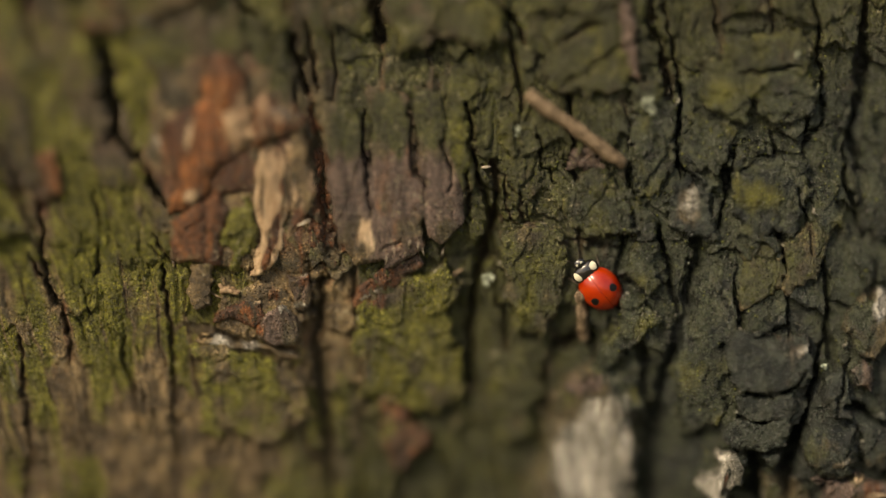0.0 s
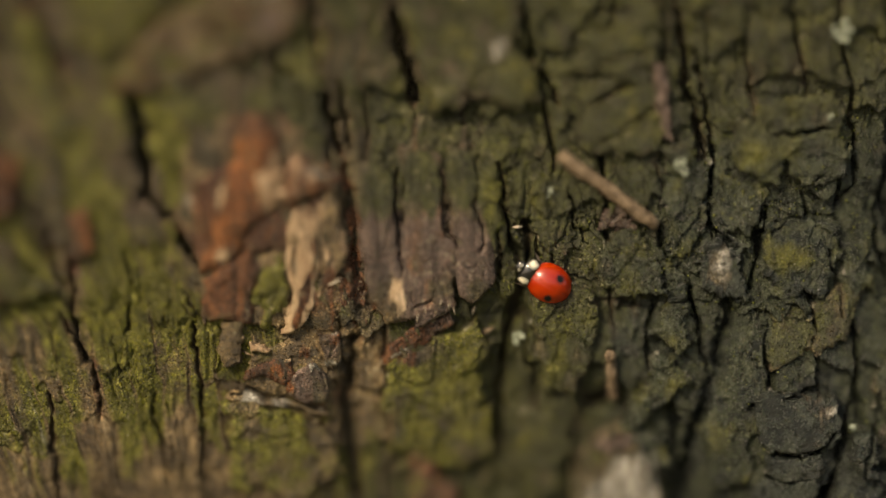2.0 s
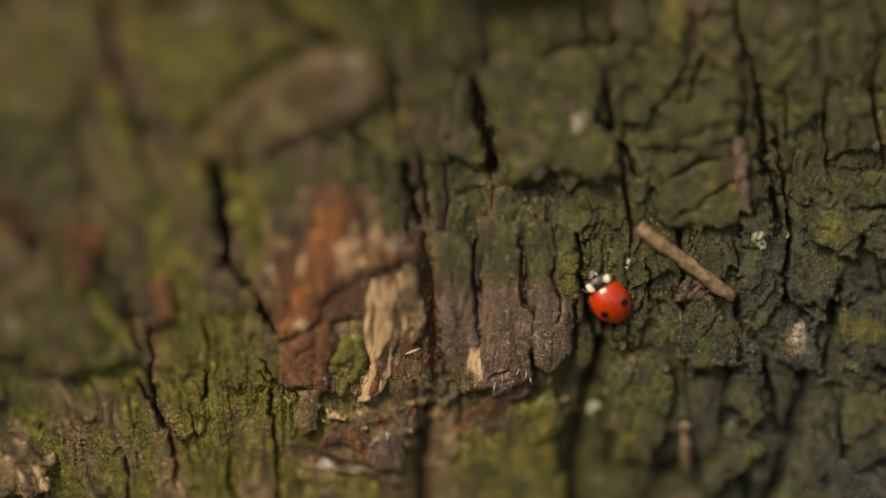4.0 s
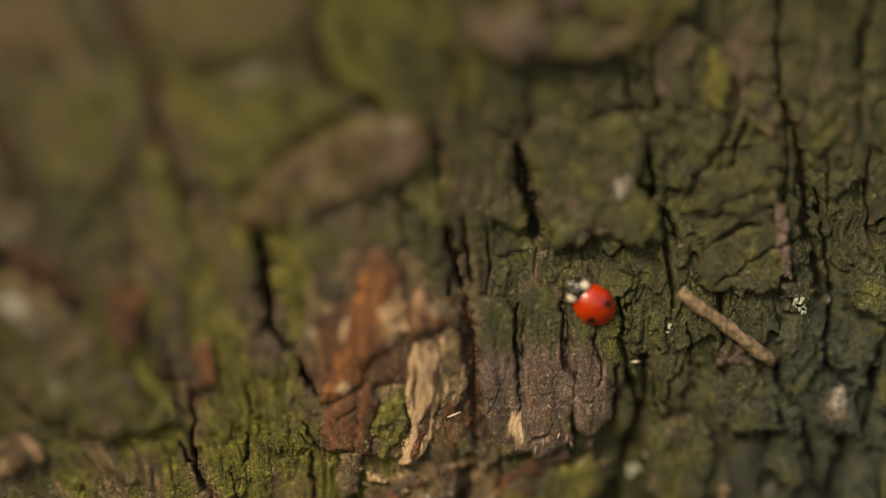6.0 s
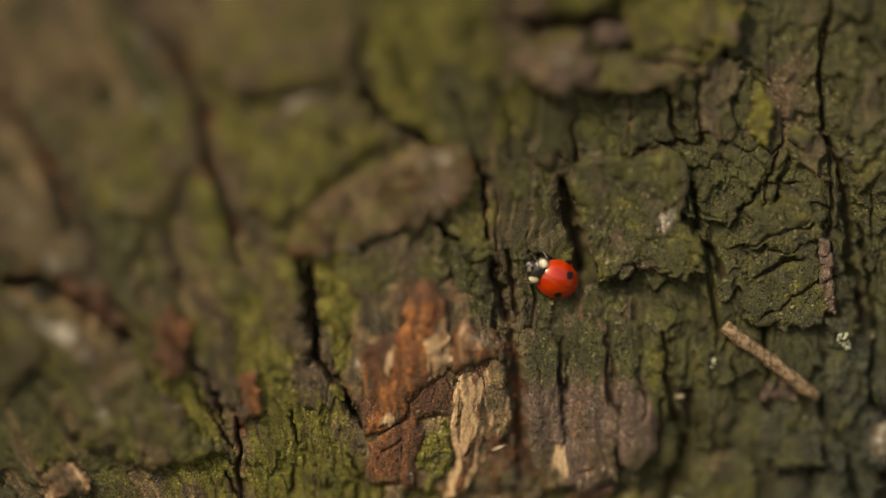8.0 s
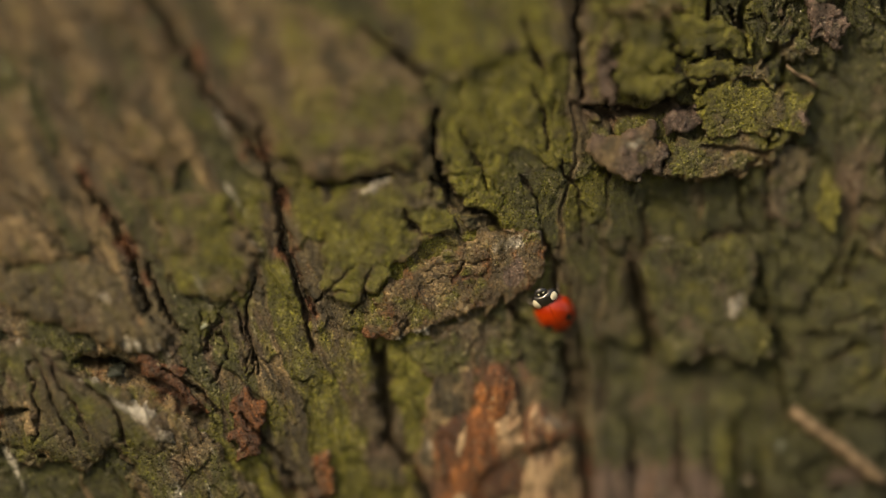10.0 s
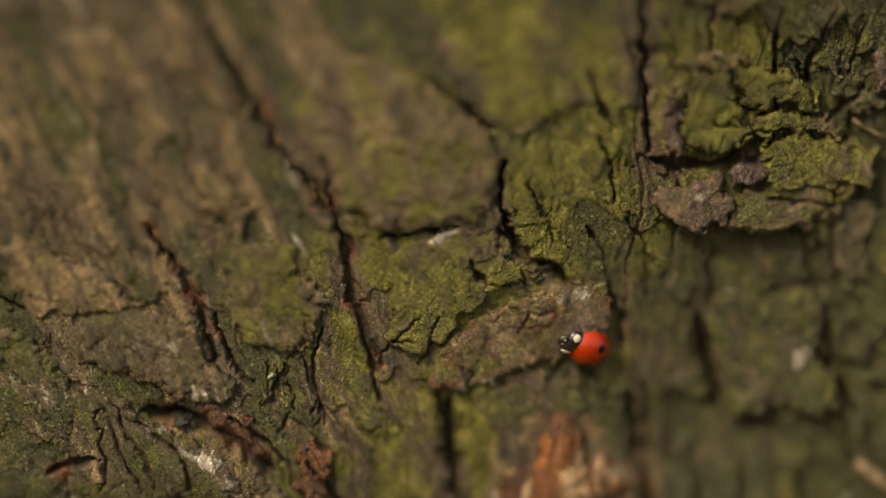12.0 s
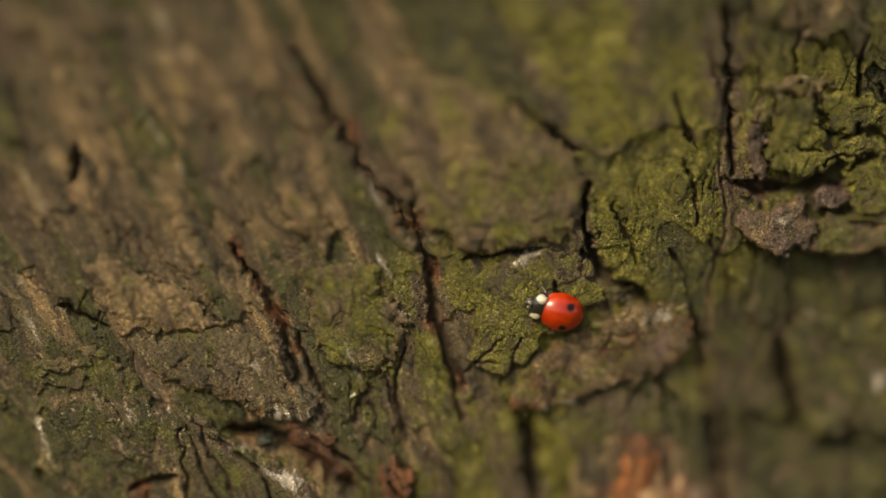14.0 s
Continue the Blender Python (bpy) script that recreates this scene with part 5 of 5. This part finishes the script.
plate("thin pale rim of a bark scale", 0.7, (0.0, 0.06), dict(TAN, moss=0.1, grey=0.85, ash=0.3, plum=0.2), (-22.9, -8.8), (-21.8, -7.9), (-20.9, -8.1), (-18.9, -8.8), (-15.7, -9.3), (-13.2, -10.1), (-13.4, -10.7), (-15.7, -10), (-18.9, -9.5), (-21, -9), ragged=0.3, edge=0.1, furrow=0.04, grow=0.1)
plate("pale tan flaky bark with a ragged edge", 1.3, (0.0, 0.02), dict(TAN, moss=-0.1, grey=1.0, pale=0.35), (-52.2, -7.7), (-49.6, -7.4), (-47.5, -6.6), (-46.2, -8.5), (-46.2, -11), (-47.5, -12.2), (-52.2, -12.9), edge=0.12, strata=0.35, furrow=0.15)
plate("flaky red brown wood with pale fibres", 1.1, (0.0, 0.0), dict(WOOD, rust=0.5, grey=0.6, pale=0.35), (-55.2, -1), (-53.1, 0.4), (-51, -0.4), (-51, -3.2), (-54.1, -4), edge=0.12, strata=0.35, furrow=0.2)

# ---- things on the bark ----
def place(x, z, lift=0.0, radius=0.3, share=0.5):
    return Vector((x * MM, -(surface(x, z, radius, share) + lift) * MM, BASE + z * MM))


def rod(points, radii, sides=8, wobble=0.0, seed=0):
    """A bent tapering rod through points, closed at both ends."""
    rng = random.Random(seed)
    bm = bmesh.new()
    rings = []
    for k, (p, r) in enumerate(zip(points, radii)):
        a = Vector(points[max(0, k - 1)])
        b = Vector(points[min(len(points) - 1, k + 1)])
        rot = (b - a).to_track_quat("Z", "Y").to_matrix()
        rings.append([bm.verts.new(Vector(p) + rot @ Vector((math.cos(t) * r * (1 + wobble * rng.uniform(-1, 1)), math.sin(t) * r * (1 + wobble * rng.uniform(-1, 1)), 0)))
                      for t in (2 * math.pi * s / sides for s in range(sides))])
    for a, b in zip(rings, rings[1:]):
        for s in range(sides):
            bm.faces.new((a[s], a[(s + 1) % sides], b[(s + 1) % sides], b[s]))
    bm.faces.new(rings[0][::-1])
    bm.faces.new(rings[-1])
    return bm


def twig(name, label, a, b, r, lift, seed, frayed=0):
    pa, pb = place(*a, lift, 0.6, 0.9), place(*b, lift, 0.6, 0.9)
    mid = (pa + pb) / 2
    ob = tagged(new(name), label, "twig")
    ob.location = mid
    n = 14
    pts = [(pa + (pb - pa) * (k / (n - 1))) - mid + Vector((0, 0.12 * MM * math.sin(k * 0.9 + seed), 0.1 * MM * math.sin(k * 0.7 + seed))) for k in range(n)]
    radii = [r * MM * (1 + 0.12 * math.sin(k * 1.7 + seed)) * (0.8 if k in (0, n - 1) else 1) for k in range(n)]
    part("stem", rod(pts, radii, 12, 0.17, seed), TWIG, ob)
    rng = random.Random(seed)
    for k in range(frayed):
        side = Vector((rng.uniform(-1, 1), -0.5, rng.uniform(-1, 1))) * r * 0.7 * MM
        p0 = pts[-4] + side
        p1 = pts[-1] + side * 1.1 + (pb - pa).normalized() * rng.uniform(0.2, 0.9) * MM
        part("splinter", rod([p0, (p0 + p1) / 2, p1], [0.12 * MM, 0.12 * MM, 0.03 * MM], 6, 0.1, k), TWIG, ob)
    return ob


twig("twig", "dry broken tan twig lying across the bark", (7.5, 14.7), (16.6, 8.2), 0.66, 0.55, 3, 4)
twig("twig", "short brown stalk stuck to the bark", (12.6, -3.6), (13.3, -8.7), 0.5, 0.75, 5, 1)
twig("twig", "pale thin splinter of wood caught in a crack", (5.4, 46.5), (8.4, 44.8), 0.16, 0.3, 8, 1)


def lichen(label, x, z, spread, count, size, seed):
    """A tuft of little lobes."""
    rng = random.Random(seed)
    origin = place(x, z, 0.1, 0.6, 0.7)
    ob = tagged(new("lichen"), label, "lichen", "lichen tufts on the bark")
    ob.location = origin
    for k in range(2 * count):
        a, q = rng.uniform(0, 6.28), spread * math.sqrt(rng.random())
        s = 0.62 * size * rng.uniform(0.5, 1.3)
        turn = Euler((rng.uniform(-0.6, 0.6), rng.uniform(0, 3), rng.uniform(-0.6, 0.6))).to_matrix().to_4x4()
        m = Matrix.Translation((q * math.cos(a) * MM, -rng.uniform(0, 0.25) * MM, q * math.sin(a) * MM)) @ turn @ Matrix.Diagonal((s * MM, 0.4 * s * MM, s * 0.8 * MM, 1))
        bm = bmesh.new()
        bmesh.ops.create_icosphere(bm, subdivisions=2, radius=1, matrix=m)
        for v in bm.verts:
            v.co += Vector((rng.uniform(-1, 1), rng.uniform(-1, 1), rng.uniform(-1, 1))) * 0.08 * s * MM
        part("lobe", bm, LICHEN, ob)
    return ob


lichen("small pale green lichen tuft on bark", 18.6, 14.0, 0.55, 9, 0.27, 1)
lichen("small pale green lichen tuft on bark", 18.9, 13.3, 0.4, 6, 0.25, 2)
lichen("white lichen flake in a dark furrow", 4.2, -3.0, 0.55, 6, 0.42, 3)
lichen("pale bluish lichen patch on bark", 33.1, 26.3, 0.9, 9, 0.45, 4)
lichen("tiny white lichen speck on moss", -47.6, 21.0, 0.25, 4, 0.2, 5)
lichen("small grey star-shaped lichen on bark", 6.6, 11.2, 0.5, 6, 0.2, 6)
lichen("tiny pale lichen speck", 35.2, -10.0, 0.3, 4, 0.25, 7)
lichen("tiny pale lichen speck", 32.2, 18.4, 0.3, 4, 0.25, 8)


def fleck(label, x, z, length, angle, r, lean, mat=FIBRE):
    ob = tagged(new("splinter"), label, "splinter", "loose splinters on the bark")
    ob.location = place(x, z, 0.15, 0.4, 0.85)
    d = Vector((math.cos(radians(angle)), -lean, math.sin(radians(angle)))) * length * MM
    part("shard", rod([-d / 2, Vector((0, -0.05 * MM, 0)), d / 2], [r * 0.6 * MM, r * MM, r * 0.3 * MM], 7, 0.2, int(x * 7 + 999)), mat, ob)
    return ob


fleck("small white wood fibre on bark", 3.9, 7.7, 0.9, 5, 0.13, 0.1)
for k, (fx, fz) in enumerate(((-3.2, 0.9), (-2.4, 0.6), (-4.6, 0.2), (-1.9, 0.0), (0.0, -0.3), (-5.3, -0.6))):
    fleck("fine pale fibre under a bark scale", fx, fz, 0.9 + 0.2 * (k % 3), 80 + 9 * (k % 4), 0.07, 0.6)
fleck("reddish brown curled splinter of bark", 1.3, -2.4, 1.6, 35, 0.28, 0.3, TWIG)
fleck("tan splinter of bare wood", -20.9, -4.4, 1.3, -25, 0.13, 0.3, TWIG)
fleck("pale splinter of bare wood", -12.9, 2.6, 1.4, 30, 0.1, 0.3)
fleck("tan sliver on dark bark", 40.2, -22.0, 2.0, 8, 0.4, 0.3, TWIG)


def moss_granules(count, seed):
    """Fine moss and algae grains over the green bark, one sheet of little tufts."""
    rng = np.random.default_rng(seed)
    n = count * 4
    i, j = rng.integers(1, NX - 1, n), rng.integers(1, NZ - 1, n)
    w = np.clip(MOSSY[j, i] - 0.45, 0, 1) * (0.35 + np.clip(LUSH[j, i], 0, 1))
    w = w * np.clip(0.55 + vnoise(i * 0.05, j * 0.05, 77), 0, 1)
    pick = rng.random(n) < w
    i, j = i[pick][:count], j[pick][:count]
    m = len(i)
    size = rng.uniform(0.05, 0.14, m)
    cx, cz, cy = X_LO + i * STEP + rng.uniform(-0.1, 0.1, m), Z_LO + j * STEP + rng.uniform(-0.1, 0.1, m), -(SURF[j, i] + 0.02)
    shape = np.array([(1, 0, 0), (0, 0, 1), (-1, 0, 0), (0, 0, -1), (0, -1, 0), (0, 1, 0)], float)
    co = shape[None] * size[:, None, None] * rng.uniform(0.6, 1.3, (m, 6, 1))
    co = co + np.stack([cx, cy, cz], -1)[:, None, :]
    tri = np.array([(0, 4, 1), (1, 4, 2), (2, 4, 3), (3, 4, 0), (1, 5, 0), (2, 5, 1), (3, 5, 2), (0, 5, 3)])
    faces = (tri[None] + 6 * np.arange(m)[:, None, None]).reshape(-1, 3)
    mesh = bpy.data.meshes.new("moss")
    set_mesh(mesh, (co.reshape(-1, 3)) * MM + np.array([0, 0, BASE]), faces)
    mesh.materials.append(MOSS)
    tagged(new("moss", mesh), "fine grains of green moss over the bark", "moss", kind="stuff")


moss_granules(26000, 5)


# ---- ladybird ----
# its own space: x ahead, y to its left, z up from the belly
EL_A, EL_B, EL_H, EL_X, EL_Z = 2.26, 1.84, 1.6, -0.22, 0.35


def shell(x, y):
    """Height of the domed wing cases."""
    a = EL_A * (1 - 0.06 * (y / EL_B) ** 2)
    q = np.clip(1 - ((x - EL_X) / a) ** 2 - (y / EL_B) ** 2, 0, 1)
    return EL_Z + EL_H * q ** 0.56


def fan(fn, rings, spokes, a0, a1):
    """A polar sheet: fn(radius 0..1, angle) gives the place of each vertex."""
    bm = bmesh.new()
    closed = abs(a1 - a0) > 6.28
    count = spokes if closed else spokes + 1
    mid = bm.verts.new(fn(0.0, a0))
    rows = [[bm.verts.new(fn(math.sin(math.pi / 2 * k / rings), a0 + (a1 - a0) * s / spokes)) for s in range(count)] for k in range(1, rings + 1)]
    for s in range(spokes):
        bm.faces.new((mid, rows[0][s], rows[0][(s + 1) % count]))
        for a, b in zip(rows, rows[1:]):
            bm.faces.new((a[s], b[s], b[(s + 1) % count], a[(s + 1) % count]))
    return bm


BUG_MM = 1.0 * MM


def scaled(bm, offset=(0, 0, 0)):
    for v in bm.verts:
        v.co = (v.co + Vector(offset)) * BUG_MM
    return bm


def wing_case(side):
    def fn(q, a):
        x, y = EL_X + EL_A * q * math.cos(a), EL_B * q * math.sin(a)
        z = float(shell(x, y)) - 0.025 * math.exp(-(abs(y) / 0.05) ** 2)
        if q > 0.999:
            z = EL_Z - 0.12
        return Vector((x, y * side + 0.012 * side, z))
    bm = fan(fn, 22, 36, 0.0, math.pi)
    if side < 0:
        bmesh.ops.reverse_faces(bm, faces=bm.faces)
    return scaled(bm)


def dome_patch(cx, cy, rx, ry, height_of, lift, seed):
    """A spot that follows the shell beneath it."""
    def fn(q, a):
        w = 1 + 0.08 * math.sin(2 * a + seed) + 0.05 * math.sin(3 * a + 2 * seed)
        x, y = cx + rx * w * q * math.cos(a), cy + ry * w * q * math.sin(a)
        return Vector((x, y, height_of(x, y) + lift * (1 - 0.9 * q ** 6)))
    return scaled(fan(fn, 6, 24, 0.0, 2 * math.pi))


def neck(x, y):
    """Height of the shield behind the head."""
    q = max(0.0, 1 - ((x - 2.0) / 0.95) ** 2 - (y / 1.38) ** 2)
    return 0.42 + 0.78 * q ** 0.5


def ball(cx, cy, cz, rx, ry, rz, u=20, v=12):
    bm = bmesh.new()
    bmesh.ops.create_uvsphere(bm, u_segments=u, v_segments=v, radius=1, matrix=Matrix.Translation((cx, cy, cz)) @ Matrix.Diagonal((rx, ry, rz, 1)))
    return scaled(bm)


def ladybird():
    bug = tagged(new("ladybird"), "glossy red two-spotted ladybird walking on bark", "ladybird")
    for side in (1, -1):
        case = part("wing_case", wing_case(side), RED, bug, "glossy red wing case")
        part("spot", dome_patch(-0.5, 1.08 * side, 0.41, 0.38, lambda x, y: float(shell(x, y)), 0.02, side + 2), SPOT, case, "black spot")
    part("belly", ball(EL_X, 0, EL_Z, EL_A * 0.93, EL_B * 0.92, 0.3, 24, 8), BLACK, bug, "black underside")

    def shield(q, a):
        x, y = 2.0 + 0.95 * q * math.cos(a), 1.38 * q * math.sin(a)
        if x > 2.5:
            x = 2.5 + (x - 2.5) * (0.35 + 0.5 * abs(y))
        return Vector((x, y, neck(x, y) if q < 0.999 else 0.34))
    pron = part("neck_shield", scaled(fan(shield, 12, 36, 0.0, 2 * math.pi)), BLACK, bug, "black shield with cream patches")
    for side in (1, -1):
        part("patch", dome_patch(2.16, 0.9 * side, 0.42, 0.3, neck, 0.03, side), CREAM, pron, "cream side patch")
    for side in (1, -1):
        part("patch", dome_patch(1.46, 0.3 * side, 0.09, 0.2, neck, 0.06, side), CREAM, pron, "small cream mark by the wing cases")
    head = part("head", ball(2.98, 0, 0.5, 0.5, 0.6, 0.38), BLACK, bug, "black head")
    for side in (1, -1):
        part("patch", dome_patch(3.1, 0.24 * side, 0.1, 0.09, lambda x, y: 0.5 + 0.38 * math.sqrt(max(0, 1 - ((x - 2.98) / 0.5) ** 2 - (y / 0.6) ** 2)), 0.02, side), CREAM, head, "cream speck")
        part("eye", ball(3.1, 0.48 * side, 0.54, 0.13, 0.13, 0.14, 12, 8), BLACK, head)
        pts = [Vector(p) * BUG_MM for p in ((3.35, 0.3 * side, 0.48), (3.6, 0.5 * side, 0.53), (3.85, 0.62 * side, 0.46), (3.97, 0.66 * side, 0.42))]
        part("antenna", rod(pts, [0.035 * BUG_MM, 0.03 * BUG_MM, 0.04 * BUG_MM, 0.06 * BUG_MM], 6), LEGS, head)
    legs = []
    for side in (1, -1):
        for x, turn in ((1.35, 0.55), (0.35, 0.0), (-0.75, -0.6)):
            hip = Vector((x, 0.95 * side, 0.25)) * BUG_MM
            out = Vector((math.sin(turn), side * math.cos(turn), 0))
            pts = [Vector((0, 0, 0)), out * 0.55 * BUG_MM + Vector((0, 0, 0.12)) * BUG_MM, out * 0.72 * BUG_MM + Vector((0, 0, 0.02)) * BUG_MM, out * 0.95 * BUG_MM + Vector((0.05, 0, -0.48)) * BUG_MM, out * 1.18 * BUG_MM + Vector((0.12, 0, -0.62)) * BUG_MM]
            leg = part("leg", rod(pts, [0.14 * BUG_MM, 0.15 * BUG_MM, 0.11 * BUG_MM, 0.075 * BUG_MM, 0.04 * BUG_MM], 8), LEGS, bug, "thin dark jointed leg")
            legs.append((leg, hip, side, x))
    return bug, legs


bug, legs = ladybird()
# seconds, place on the bark, heading, nose up, lean to its right
BUG_ROWS = [
    (0, 14.39, -3.23, 130, 4, 0),
    (0.5, 12.48, -1.21, 138, 4, 0),
    (1, 10.02, 0.42, 142, 4, 0),
    (1.5, 7.87, 1.32, 152, 4, 0),
    (2, 6.66, 2.69, 149, 4, 0),
    (2.5, 6.40, 3.89, 140, 4, 0),
    (3, 6.14, 4.79, 137, 4, 0),
    (3.5, 5.92, 6.21, 117, 4, 0),
    (4, 5.17, 7.64, 124, 4, 0),
    (6.5, -2.34, 14.61, 142, 8, 0),
    (7, -4.29, 16.03, 149, 10, 0),
    (7.5, -6.17, 17.21, 150, 24, 0),
    (8, -8.32, 18.32, 152, 18, 0),
    (10.5, -15.92, 24.08, 123, 32, 8),
    (11, -16.31, 24.46, 149, 36, 16),
    (11.5, -17.45, 24.41, 152, 33, 20),
    (12, -18.52, 24.83, 157, 30, 22),
    (12.5, -20.78, 25.87, 161, 28, 22),
    (13, -23.63, 26.97, 167, 18, 18),
    (13.5, -26.30, 28.10, 167, 8, 10),
    (14, -29.12, 29.83, 164, 12, 6),
]


def motions():
    rows = []
    heights = [surface(x, z, 1.4, 0.7) for _, x, z, _, _, _ in BUG_ROWS]
    for k, (t, x, z, heading, nose, lean) in enumerate(BUG_ROWS):
        c, s = math.cos(radians(heading)), math.sin(radians(heading))
        turn = Matrix(((c, -s, 0, 0), (0, 0, -1, 0), (s, c, 0, 0), (0, 0, 0, 1)))
        at = Matrix.Translation((x * MM, -(heights[k] - 0.05) * MM, BASE + z * MM))
        rows.append((t, at @ turn @ pose(0, 0, 0, -lean, -nose, 0)))
    walk(bug, rows)
    for n, (leg, hip, side, x) in enumerate(legs):
        phase = 1 if (n % 2 == 0) == (side > 0) else -1
        steps = []
        for k in range(57):
            swing = 16 * phase * (1 if k % 2 else -1) * side
            steps.append((k * 0.25, Matrix.Translation(hip) @ pose(0, 0, 0, 0, 0, swing)))
        walk(leg, steps)


motions()
